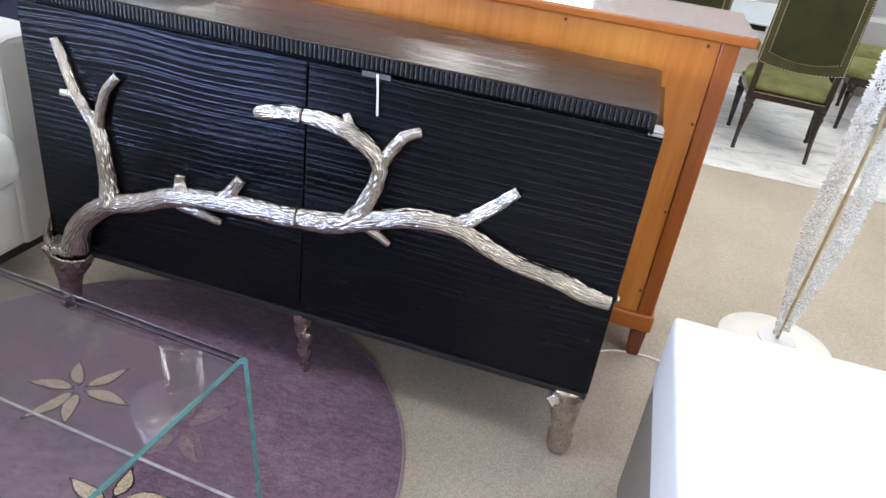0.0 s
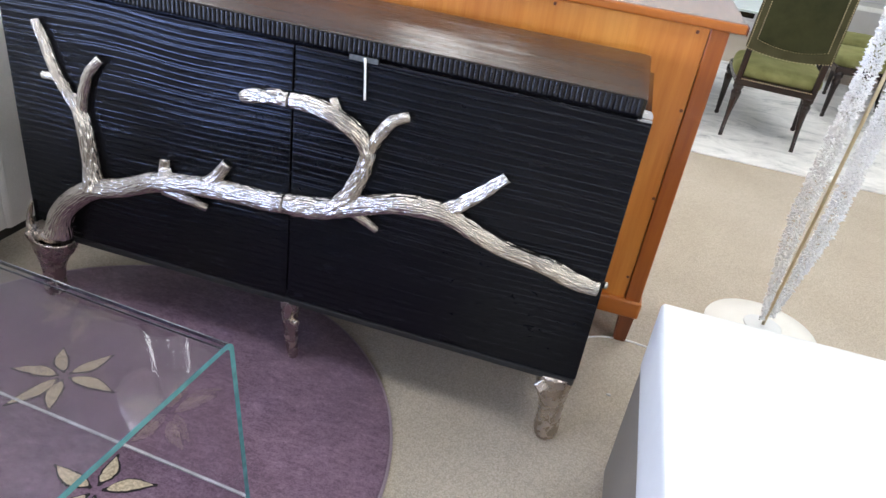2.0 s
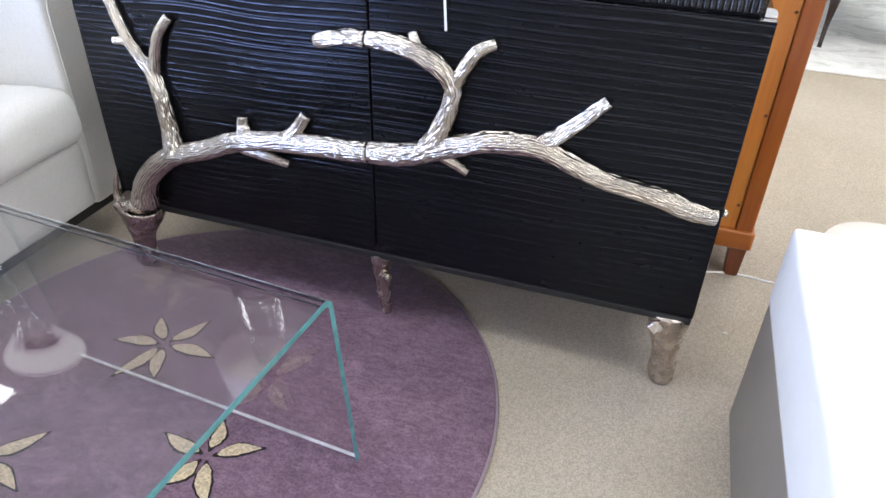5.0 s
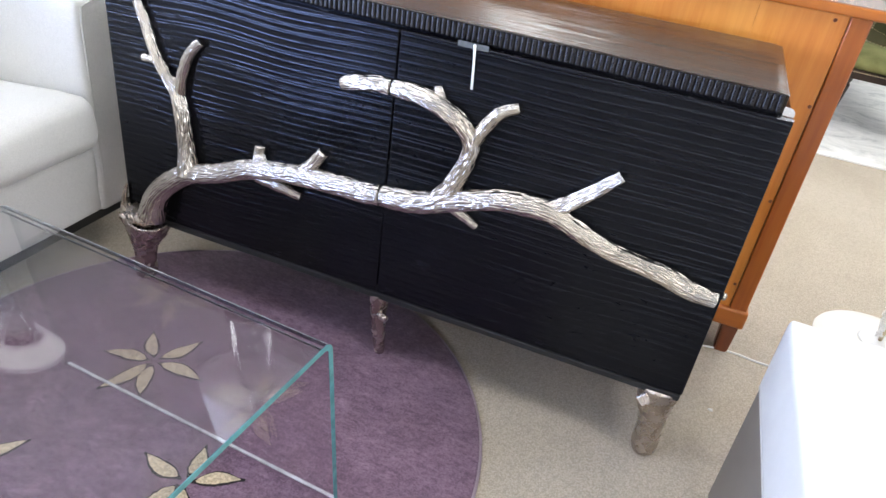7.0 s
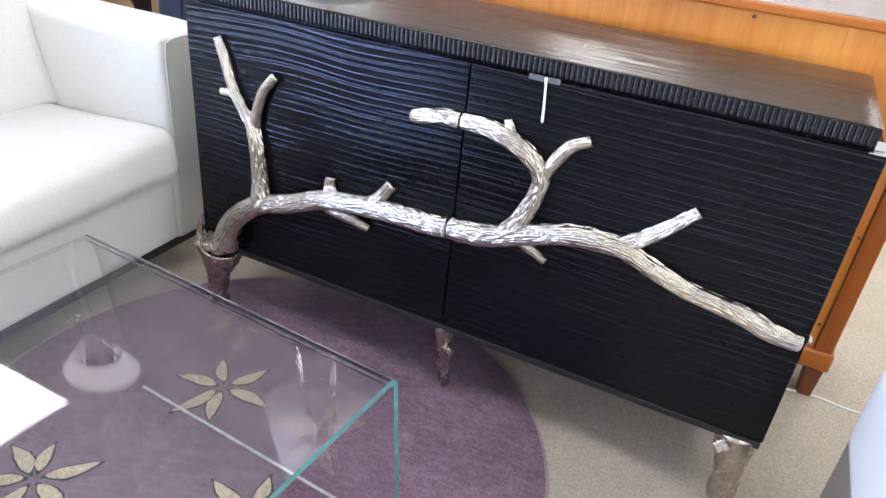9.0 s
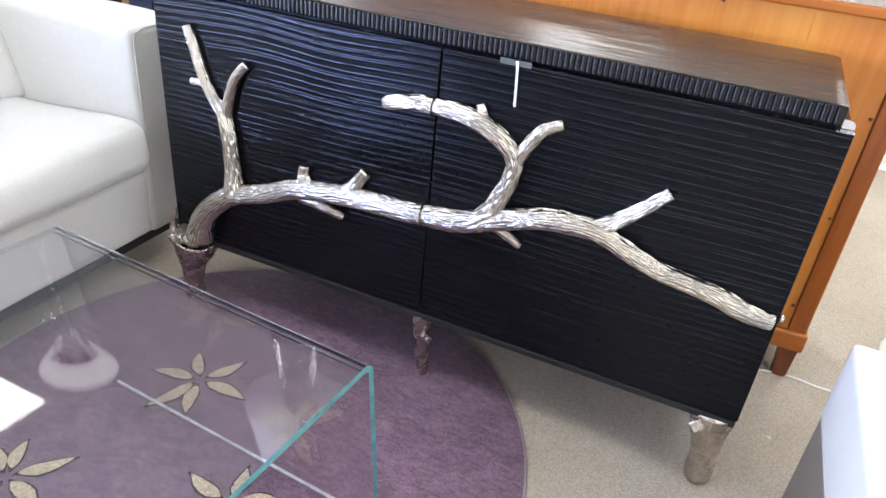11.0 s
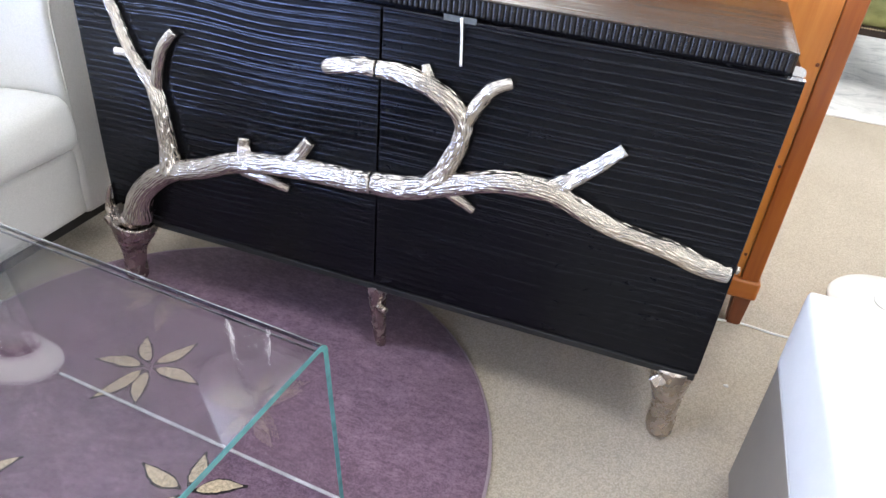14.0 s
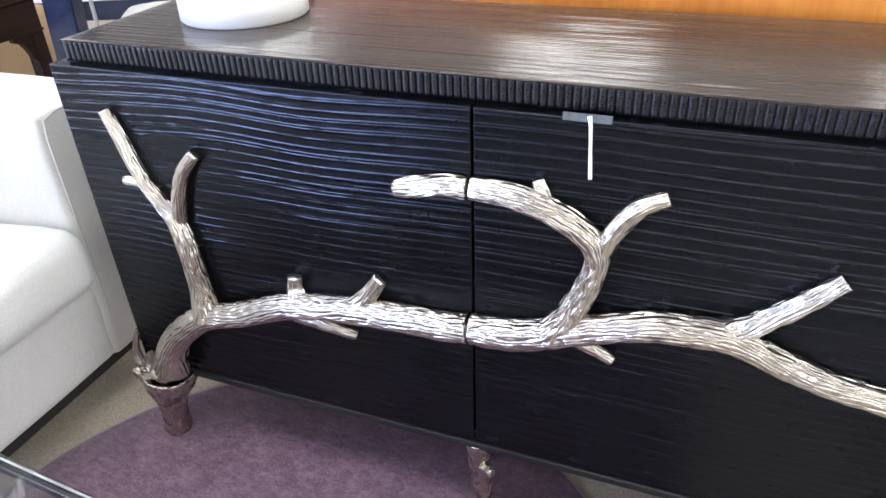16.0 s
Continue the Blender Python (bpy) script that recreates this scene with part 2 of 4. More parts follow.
WHITE = plain("white_leather", (0.725, 0.735, 0.735), 0.4, 0, 0.02, 20, 0.05)
GREIGE = plain("grey_brown_laminate", (0.20, 0.175, 0.15), 0.5, 0, 0.12, 6, 0.05)
MARBLE = plain("white_marble", (0.52, 0.51, 0.49), 0.35, 0, 0.05, 9)
IVORY = plain("ivory_enamel", (0.78, 0.76, 0.71), 0.4, 0, 0.03, 8)
BRASS = metal_material("aged_brass", (0.70, 0.58, 0.38), 0.28)
DULL_NICKEL = metal_material("dull_nickel_disc", (0.40, 0.38, 0.36), 0.35)
CHROME = metal_material("chrome", (0.75, 0.75, 0.75), 0.12)
CRYSTAL = glass_material("crystal_bead", (1, 1, 1), 0.04, 1.6)
CRYSTAL.node_tree.nodes["Principled BSDF"].inputs["Transmission Weight"].default_value = 0.12
CLEAR = glass_material("clear_blown_glass", (0.97, 0.98, 0.99), 0.0, 1.45)
SHADE = linen_shade("white_linen_shade", (0.93, 0.93, 0.92))
WALNUT = wood("dark_mahogany", (0.010, 0.005, 0.004), (0.018, 0.0075, 0.006), (0.030, 0.013, 0.0095), 0.24, "Z", 14, 0.06)
DESKWOOD = wood("dark_walnut_desk", (0.006, 0.002, 0.0012), (0.016, 0.005, 0.003), (0.030, 0.010, 0.006), 0.42, "Y", 10, 0.06)
DESKWOOD.node_tree.nodes["Principled BSDF"].inputs["Specular IOR Level"].default_value = 0.12
OLIVE = velvet("dark_olive_velvet", (0.020, 0.021, 0.007), (0.042, 0.043, 0.016))
SEATGREEN = velvet("moss_green_velvet", (0.13, 0.13, 0.045), (0.25, 0.25, 0.105))
PIPEGREEN = velvet("olive_border_velvet", (0.040, 0.037, 0.016), (0.072, 0.067, 0.031))
NAVY = plain("navy_lacquer", (0.010, 0.015, 0.040), 0.25, 0, 0.15, 6)
BLACK = plain("black_rubber", (0.012, 0.012, 0.012), 0.6)
CREAM = fabric("cream_upholstery", (0.66, 0.63, 0.54))
TAN = fabric("tan_upholstery", (0.42, 0.29, 0.17))
CORD = fabric("white_cord", (0.85, 0.85, 0.82))
TAPE = plain("hazy_tape", (0.09, 0.10, 0.105), 0.25, 0, 0.3, 60)
# Bright surface for the added reflection on the ledge corner.
GLINT = plain("bright_glint_metal", (0.82, 0.83, 0.84), 0.10, 0.9, 0.05, 30)
WALL = plain("white_wall_paint", (0.66, 0.65, 0.63), 0.75, 0, 0.03, 3, 0.05)
CEILING = plain("ceiling_tile", (0.46, 0.46, 0.45), 0.9, 0, 0.04, 40, 0.2)
TRIM = plain("white_gloss_trim", (0.78, 0.78, 0.76), 0.35, 0, 0.02, 5)
PANEL = glow("lit_diffuser", (0.975, 0.985, 0.985), LIGHT)
RING = glow("lit_ring", (0.97, 0.98, 1.0), 1.9)
OUTSIDE = glow("daylight_outside", (0.80, 0.90, 1.0), 2.2)
REDBOOK = plain("red_cloth", (0.42, 0.05, 0.05), 0.6)
BLUEBOOK = plain("blue_cloth", (0.06, 0.12, 0.28), 0.6)
PAPER = plain("white_paper", (0.8, 0.8, 0.78), 0.8, 0, 0.03)

# ---------------------------------------------------------------- building helpers


def thing(name, label, category, at=(0, 0, 0), turn=0.0, group="", kind=""):
    ob = new(name)
    ob.matrix_world = pose(*at, 0, 0, turn)
    ob.empty_display_size = 0.05
    return tagged(ob, label, category, group, kind)


def mesh_of(name, bm, mats, smooth=False):
    me = bpy.data.meshes.new(name)
    bmesh.ops.recalc_face_normals(bm, faces=bm.faces[:])
    bm.to_mesh(me)
    bm.free()
    for m in (mats if isinstance(mats, (list, tuple)) else [mats]):
        me.materials.append(m)
    if smooth:
        me.polygons.foreach_set("use_smooth", [True] * len(me.polygons))
    return me


def part(name, bm, mats, parent=None, label="", smooth=False, at=None, turn=(0, 0, 0)):
    ob = new(name, mesh_of(name, bm, mats, smooth))
    ob.parent = parent
    if at is not None:
        ob.matrix_local = pose(*at, *turn)
    return tagged(ob, label)


def structure(name, bm, mats, label="", smooth=False):
    return tagged(part(name, bm, mats, None, "", smooth), label, "", "", "structure")


def box(bm, x0, x1, y0, y1, z0, z1, bevel=0.0, segs=2, mat=0):
    vs = [bm.verts.new(p) for p in ((x0, y0, z0), (x1, y0, z0), (x1, y1, z0), (x0, y1, z0), (x0, y0, z1), (x1, y0, z1), (x1, y1, z1), (x0, y1, z1))]
    fs = [bm.faces.new([vs[i] for i in q]) for q in ((0, 3, 2, 1), (4, 5, 6, 7), (0, 1, 5, 4), (1, 2, 6, 5), (2, 3, 7, 6), (3, 0, 4, 7))]
    for f in fs:
        f.material_index = mat
    if bevel:
        es = list({e for f in fs for e in f.edges})
        bmesh.ops.bevel(bm, geom=es, offset=bevel, segments=segs, profile=0.5, affect="EDGES")
    return vs


def boxed(x0, x1, y0, y1, z0, z1, bevel=0.0, segs=2):
    bm = bmesh.new()
    box(bm, x0, x1, y0, y1, z0, z1, bevel, segs)
    return bm


def lathe(bm, profile, segs=32, at=(0, 0, 0), squash=None):
    """Turns (radius, height) pairs round the upright axis."""
    rings = []
    for r, z in profile:
        if r <= 1e-5:
            rings.append([bm.verts.new((at[0], at[1], at[2] + z))])
        else:
            rings.append([bm.verts.new((at[0] + r * math.cos(a), at[1] + r * math.sin(a), at[2] + z)) for a in (2 * math.pi * k / segs for k in range(segs))])
    for a, b in zip(rings, rings[1:]):
        for k in range(segs):
            q = [a[k % len(a)], a[(k + 1) % len(a)], b[(k + 1) % len(b)], b[k % len(b)]]
            q = list(dict.fromkeys(q))
            if len(q) > 2:
                bm.faces.new(q)
    return bm


def catmull(points, step):
    """Evenly spaced samples (x, y, z, r) on a smooth curve through the points."""
    P = [np.array(p, float) for p in points]
    P = [2 * P[0] - P[1]] + P + [2 * P[-1] - P[-2]]
    out = []
    for a, b, c, d in zip(P, P[1:], P[2:], P[3:]):
        n = max(1, int(np.linalg.norm((c - b)[:3]) / step))
        for k in range(n):
            t = k / n
            out.append(0.5 * (2 * b + (c - a) * t + (2 * a - 5 * b + 4 * c - d) * t * t + (3 * b - a - 3 * c + d) * t ** 3))
    out.append(P[-2])
    return out


def tube(bm, points, step=0.01, segs=12, shape=None, cap=True):
    """A tube along points (x, y, z, radius). shape(angle, length, radius) gives the radius at a spot."""
    pts = catmull(points, step) if len(points) > 2 or step < 0.5 else [np.array(p, float) for p in points]
    side, run, rings = None, 0.0, []
    for k, p in enumerate(pts):
        a, b = pts[max(k - 1, 0)][:3], pts[min(k + 1, len(pts) - 1)][:3]
        d = (b - a) / (np.linalg.norm(b - a) + 1e-9)
        if side is None:
            ref = np.array((0, 1.0, 0)) if abs(d[1]) < 0.8 else np.array((1.0, 0, 0))
            side = np.cross(d, ref)
        side = side - d * (side @ d)
        side /= np.linalg.norm(side)
        up = np.cross(d, side)
        if k:
            run += float(np.linalg.norm(p[:3] - pts[k - 1][:3]))
        ring = []
        for j in range(segs):
            an = 2 * math.pi * j / segs
            r = shape(an, run, p[3]) if shape else p[3]
            ring.append(bm.verts.new(p[:3] + r * (math.cos(an) * side + math.sin(an) * up)))
        rings.append(ring)
    for a, b in zip(rings, rings[1:]):
        for j in range(segs):
            bm.faces.new((a[j], a[(j + 1) % segs], b[(j + 1) % segs], b[j]))
    if cap:
        bm.faces.new(rings[0][::-1])
        bm.faces.new(rings[-1])
    return bm


def bark(seed, depth=0.0013, width=0.0052, length=0.034, mean=0.02):
    """A cast bark surface: rows of long rounded flakes that wander along the limb and pinch out at their ends."""
    n = max(8, round(2 * math.pi * mean / width))
    rnd = random.Random(int(seed * 10))
    shift = [rnd.random() for _ in range(n)]
    span = [length * rnd.uniform(0.75, 1.4) for _ in range(n)]
    def shape(a, s, r):
        c, d = math.cos(a), math.sin(a)
        wander = 1.1 * noise.noise(Vector((c * 1.3 + seed * 3.1, d * 1.3, s * 11))) + 0.55 * noise.noise(Vector((c * 3.4 + seed, d * 3.4, s * 40)))
        u = a / (2 * math.pi) * n + wander
        j = math.floor(u) % n
        fu = u - math.floor(u)
        v = s / span[j] + shift[j]
        fv = v - math.floor(v)
        end = min(1.0, min(fv, 1 - fv) * 3.5)
        flake = (1 - abs(2 * fu - 1) ** (1.6 + end)) * (0.45 + 0.55 * end)
        slow = noise.noise(Vector((c * 0.7, d * 0.7 + seed, s * 17)))
        return r + depth * (flake - 0.75) * min(1.0, r / mean) + 0.04 * r * slow
    return shape


def soft_box(x0, x1, y0, y1, z0, z1, r=0.04, puff=0.0, seed=0, cuts=10, wrinkle=0.004):
    """An upholstered block: rounded, swollen on its faces and a little uneven."""
    bm = bmesh.new()
    c = np.array(((x0 + x1) / 2, (y0 + y1) / 2, (z0 + z1) / 2))
    h = np.array(((x1 - x0) / 2, (y1 - y0) / 2, (z1 - z0) / 2))
    bmesh.ops.create_cube(bm, size=2)
    bmesh.ops.subdivide_edges(bm, edges=bm.edges[:], cuts=cuts, use_grid_fill=True)
    for v in bm.verts:
        q = np.array(v.co)
        q = np.sign(q) * np.sin(np.abs(q) * math.pi / 2) ** 0.8 * 1.0 if r else q
        p = q * h
        inner = np.clip(p, -(h - r), h - r)
        d = p - inner
        L = np.linalg.norm(d)
        if L > 1e-6:
            p = inner + d / L * min(L, r)
        w = [(1 - q[1] ** 2) * (1 - q[2] ** 2), (1 - q[0] ** 2) * (1 - q[2] ** 2), (1 - q[0] ** 2) * (1 - q[1] ** 2)]
        for k in range(3):
            if abs(q[k]) > 0.98:
                p[k] += np.sign(q[k]) * puff * w[k]
        p = p + c
        n = noise.noise(Vector((p[0] * 5 + seed, p[1] * 5, p[2] * 5))) + 0.5 * noise.noise(Vector((p[0] * 14, p[1] * 14 + seed, p[2] * 14)))
        dirn = np.sign(q) * (np.abs(q) > 0.98)
        p = p + dirn * n * wrinkle
        v.co = p
    return bm

# ---------------------------------------------------------------- room
X0, X1, Y0, Y1, ZC = -5.5, 5.5, -5.0, 7.4, 2.6

structure("floor", boxed(X0, X1, Y0, Y1, -0.1, 0.0), CARPET, "beige loop-pile carpet with darker flecks")
structure("ceiling", boxed(X0, X1, Y0, Y1, ZC, ZC + 0.1), CEILING, "white tiled showroom ceiling")


def wall_with_window(name, along, at, thick, lo, hi, w0, w1, z0, z1, label):
    bm = bmesh.new()
    for a, b, c, d in ((lo, w0, 0, ZC), (w1, hi, 0, ZC), (w0, w1, 0, z0), (w0, w1, z1, ZC)):
        if along == "x":
            box(bm, a, b, at, at + thick, c, d)
        else:
            box(bm, at, at + thick, a, b, c, d)
    structure(name, bm, WALL, label)


wall_with_window("wall_west", "y", X0 - 0.15, 0.15, Y0, Y1, -4.8, -1.6, 0.7, 2.45, "white painted wall with a wide window")
wall_with_window("wall_north", "x", Y1, 0.15, X0 - 0.15, X1 + 0.15, -2.15, 0.05, 0.65, 2.45, "white painted wall with a window")
# The east opening is made up, to let in light for the sofa.
wall_with_window("wall_east", "y", X1, 0.15, Y0, Y1, -4.2, -1.4, 0.7, 2.45, "white painted wall with a wide window")
bm = bmesh.new()
# The opening from -0.4 to 2.8 is added, for reflections on the door.
for a, b, c, d in ((X0 - 0.15, -5.2, 0, ZC), (-5.2, -2.6, 0, 0.3), (-5.2, -2.6, 2.45, ZC), (-2.6, -0.4, 0, ZC), (-0.4, 2.8, 0, 1.25), (-0.4, 2.8, 2.3, ZC), (2.8, X1 + 0.15, 0, ZC)):
    box(bm, a, b, Y0 - 0.15, Y0, c, d)
structure("wall_south", bm, WALL, "white painted wall with a window and a second one added")
structure("backdrop", boxed(-8.2, -8.1, -9, 6, -1, 6), OUTSIDE, "bright daylight outside the window")
structure("backdrop", boxed(-9, 7, -8.2, -8.1, -1, 6), OUTSIDE, "bright daylight outside the window")
# Glow behind the added east window.
structure("backdrop", boxed(8.1, 8.2, -6, 4, -1, 6), OUTSIDE, "bright daylight outside the window")
structure("backdrop", boxed(-6, 4, 9.6, 9.7, -1, 6), OUTSIDE, "bright daylight outside the window")


def window_unit(name, along, at, lo, hi, z0, z1, bays):
    w = thing(name, "white framed shop window with clear panes", "window", kind="structure")
    def bar(nm, a, b, c, d, t=0.03):
        bm = bmesh.new()
        box(bm, *((a, b, at - t, at + t) if along == "x" else (at - t, at + t, a, b)), c, d, 0.004, 1)
        part(nm, bm, TRIM, w)
    bar("window_frame", lo, hi, z0, z0 + 0.05)
    bar("window_frame", lo, hi, z1 - 0.05, z1)
    for k in range(bays + 1):
        x = lo + (hi - lo - 0.05) * k / bays
        bar("window_frame", x, x + 0.05, z0 + 0.052, z1 - 0.052, 0.028)
    for k in range(bays):
        x = lo + (hi - lo - 0.05) * k / bays
        bm = bmesh.new()
        a, b = x + 0.052, x + (hi - lo - 0.05) / bays - 0.002
        box(bm, *((a, b, at - 0.004, at + 0.004) if along == "x" else (at - 0.004, at + 0.004, a, b)), z0 + 0.052, z1 - 0.052)
        p = part("pane", bm, SHEET, w)
        p.visible_shadow = False


window_unit("window_1", "y", X0 - 0.08, -4.8, -1.6, 0.7, 2.45, 3)
window_unit("window_3", "x", Y0 - 0.08, -5.2, -2.6, 0.3, 2.45, 2)
# Unseen window, added for the right door's reflections.
window_unit("added_window_5", "x", Y0 - 0.08, -0.4, 2.8, 1.25, 2.3, 3)
# Unseen window, added along with the east lamp.
window_unit("added_window_4", "y", X1 + 0.08, -4.2, -1.4, 0.7, 2.45, 3)
window_unit("window_2", "x", Y1 + 0.08, -2.15, 0.05, 0.65, 2.45, 2)


def ceiling_light(x, y):
    t = thing("ceiling_light", "recessed rectangular ceiling light with a lit white diffuser", "ceiling light", (x, y, ZC), group="ceiling lights")
    bm = bmesh.new()
    for a in ((-0.32, -0.30, -0.62, 0.62), (0.30, 0.32, -0.62, 0.62), (-0.298, 0.298, -0.62, -0.60), (-0.298, 0.298, 0.60, 0.62)):
        box(bm, *a, -0.012, -0.001)
    part("frame", bm, TRIM, t)
    part("diffuser", boxed(-0.298, 0.298, -0.598, 0.598, -0.008, -0.002), PANEL, t, "glowing white diffuser")
    return t


lamp0 = ceiling_light(-2.7, -0.16)
for x, y in ((4.3, -0.16), (2.1, 1.5), (-2.7, 3.2), (-0.3, 3.2), (2.1, 3.2), (-1.15, 5.4), (1.9, 5.1)):
    copy_thing(lamp0, pose(x, y, ZC))
for x, y, turn in ((-0.6, -0.66, 90), (1.7, -0.66, 90), (0.1, 0.5, 90), (0.55, 1.7, 0), (1.3, 1.7, 0)):
    copy_thing(lamp0, pose(x, y, ZC, 0, 0, turn))


# ---------------------------------------------------------------- round rug with flowers
RC, RR, RZ = (-0.288, -0.39), 0.703, 0.012
bm = bmesh.new()
lathe(bm, [(0, 0.0), (RR - 0.004, 0.0), (RR, 0.004), (RR - 0.002, 0.009), (RR - 0.008, RZ), (RR * 0.6, RZ), (0, RZ)], 128, (RC[0], RC[1], 0.0))
rug = thing("round_rug", "round plum purple wool rug with cream outlined flowers", "rug")
part("wool_field", bm, RUG, rug, "purple wool pile", True)


bm = bmesh.new()
lathe(bm, [(RR - 0.003, 0.001), (RR + 0.0035, 0.001), (RR + 0.0045, 0.005), (RR + 0.002, 0.0095), (RR - 0.003, 0.0105)], 128, (RC[0], RC[1], 0.0))
part("bound_edge", bm, fabric("pale_mauve_binding", (0.36, 0.28, 0.33)), rug, "paler bound edge", True)


def petal(tip, base, width, bend=0.0):
    """A pointed leaf shape from base to tip: the outline and the filling, just above the pile."""
    b, t = np.array(base), np.array(tip)
    d = t - b
    L = np.linalg.norm(d)
    d /= L
    n = np.array((-d[1], d[0]))
    for nm, grow, z, m in (("petal_outline", 0.0044, RZ + 0.0012, OUTLINE), ("petal", 0.0, RZ + 0.0032, PETAL)):
        bm = bmesh.new()
        left, right = [], []
        K = 22
        for k in range(K + 1):
            u = k / K
            w = width * math.sin(math.pi * u ** 0.85) ** 0.8 * (1 - 0.25 * u) + grow * (0.6 + 0.5 * math.sin(math.pi * u))
            w *= 1 + 0.16 * noise.noise(Vector((u * 9, tip[0] * 40, tip[1] * 40))) + 0.10 * noise.noise(Vector((u * 31, tip[1] * 60, grow * 900)))
            c = b + d * (L * u + (grow * 2.2 if k == K else (-grow * 2.2 if k == 0 else 0))) + n * bend * math.sin(math.pi * u)
            left.append(bm.verts.new((*(c + n * w), z)))
            right.append(bm.verts.new((*(c - n * w), z)))
        for k in range(K):
            bm.faces.new((left[k], right[k], right[k + 1], left[k + 1]))
        bmesh.ops.remove_doubles(bm, verts=bm.verts[:], dist=0.0004)
        ext = bmesh.ops.extrude_face_region(bm, geom=bm.faces[:])
        for v in [g for g in ext["geom"] if isinstance(g, bmesh.types.BMVert)]:
            v.co.z -= 0.001
        part(nm, bm, m, rug)


def flower(cx, cy, tips, width=0.0185):
    for k, (tx, ty) in enumerate(tips):
        d = np.array((tx - cx, ty - cy))
        L = np.linalg.norm(d)
        petal((tx, ty), (cx + d[0] / L * 0.022, cy + d[1] / L * 0.022), width * min(1.15, 0.55 + L * 3.2), 0.006 * (-1) ** k)


flower(-0.464, -0.300, [(-0.537, -0.216), (-0.413, -0.188), (-0.325, -0.301), (-0.413, -0.409), (-0.509, -0.433), (-0.589, -0.328)])
flower(-0.157, -0.567, [(-0.274, -0.544), (-0.177, -0.473), (-0.057, -0.510), (-0.089, -0.671), (-0.198, -0.658)])
flower(-0.601, -0.736, [(-0.648, -0.648), (-0.521, -0.633), (-0.470, -0.770), (-0.57, -0.86), (-0.70, -0.79), (-0.72, -0.70)])

# ---------------------------------------------------------------- credenza with the branch
W, DZ0, DZ1, DEPTH = 0.78, 0.222, 0.8905, 0.44
credenza = thing("credenza", "black brushed oak credenza with a cast silver branch across both doors", "cabinet")
part("body", boxed(-W + 0.004, W - 0.004, 0.024, DEPTH, DZ0 + 0.004, DZ1 - 0.004, 0.003, 1), EBONY, credenza, "black stained carcass")


def door(x0, x1, seed, flat):
    """A door leaf whose brushed grain stands up in fine wavy horizontal ridges."""
    xs = np.concatenate([[x0, x0 + 0.0008], np.linspace(x0 + 0.0025, x1 - 0.0025, 118), [x1 - 0.0008, x1]])
    zs = np.concatenate([[DZ0, DZ0 + 0.0008], np.linspace(DZ0 + 0.002, DZ1 - 0.002, 1240), [DZ1 - 0.0008, DZ1]])
    nx, nz = len(xs), len(zs)
    lines, spread, rise = (56, 0.0020, 0.00185) if flat else (60, 0.0020, 0.00155)
    verts, faces = [], []
    for z in zs:
        for x in xs:
            wob = 1.5 * noise.noise(Vector((x * 1.1 + seed, z * 1.6, 0))) + 0.5 * noise.noise(Vector((x * 3.2, z * 5.0 + seed, 3)))
            ph = z * lines + wob * (0.9 if flat else 1.5) - x * (0.5 if flat else 1.6)
            row = math.floor(ph)
            # Ridges are made flatter towards the bottom, so their glints fade there.
            fade_low = (0.42 if flat else 0.62) + (0.58 if flat else 0.38) * min(1.0, (z - DZ0) / 0.42)
            s = (ph - row - 0.5) / lines
            own = noise.noise(Vector((row * 3.7 + seed, x * 1.9, 1)))
            fade = 0.8 + 0.7 * noise.noise(Vector((x * 3.5, z * 6 + seed, 7)))
            chip = 0.85 + 0.6 * noise.noise(Vector((x * 38, z * 60, seed + 5)))
            amp = rise * max(0.3, 0.85 + 0.55 * own) * max(0.5, min(1.2, fade)) * chip * fade_low
            h = amp * math.exp(-(s / spread) ** 2)
            mid = noise.noise(Vector((row * 5.3 + seed, x * 1.3, 4)))
            if mid > -0.05:
                off = (0.28 + 0.25 * noise.noise(Vector((row * 2.9, x * 0.8, seed)))) / lines
                h += rise * min(0.6, 0.25 + 1.2 * mid) * chip * fade_low * math.exp(-((s - off) / (spread * 0.75)) ** 2)
            h += 0.00010 * noise.noise(Vector((x * 9, z * 330, seed)))
            edge = min(x - x0, x1 - x, z - DZ0, DZ1 - z)
            verts.append((x, -h if edge > 0.0001 else 0.0012, z))
    for j in range(nz - 1):
        for i in range(nx - 1):
            a = j * nx + i
            faces.append((a, a + 1, a + nx + 1, a + nx))
    n = len(verts)
    ring = [i for i in range(nx)] + [j * nx + nx - 1 for j in range(1, nz)] + [(nz - 1) * nx + i for i in range(nx - 2, -1, -1)] + [j * nx for j in range(nz - 2, 0, -1)]
    for i in ring:
        verts.append((verts[i][0], 0.021, verts[i][2]))
    for k in range(len(ring)):
        k2 = (k + 1) % len(ring)
        faces.append((ring[k2], ring[k], n + k, n + k2))
    faces.append(tuple(n + k for k in range(len(ring))))
    me = bpy.data.meshes.new("door")
    me.from_pydata(verts, [], faces)
    me.materials.append(EBONY)
    me.polygons.foreach_set("use_smooth", [True] * (len(me.polygons) - len(ring) - 1) + [False] * (len(ring) + 1))
    ob = new("door", me)
    ob.parent = credenza
    return tagged(ob, "black door with raised wavy grain")


door_left = door(-W, -0.0022, 4.0, False)
door_right = door(0.0022, W, 11.0, True)

part("bottom_rail", boxed(-W + 0.003, W - 0.003, -0.0045, DEPTH - 0.002, 0.2035, 0.2205, 0.002, 1), RAIL, credenza, "matte charcoal bottom rail")
# the sunk channel between the doors and the lid, and the lid with its reeded edge
part("top_channel", boxed(-W + 0.012, W - 0.012, 0.03, DEPTH - 0.01, DZ1 - 0.003, 0.8935), EBONY, credenza)
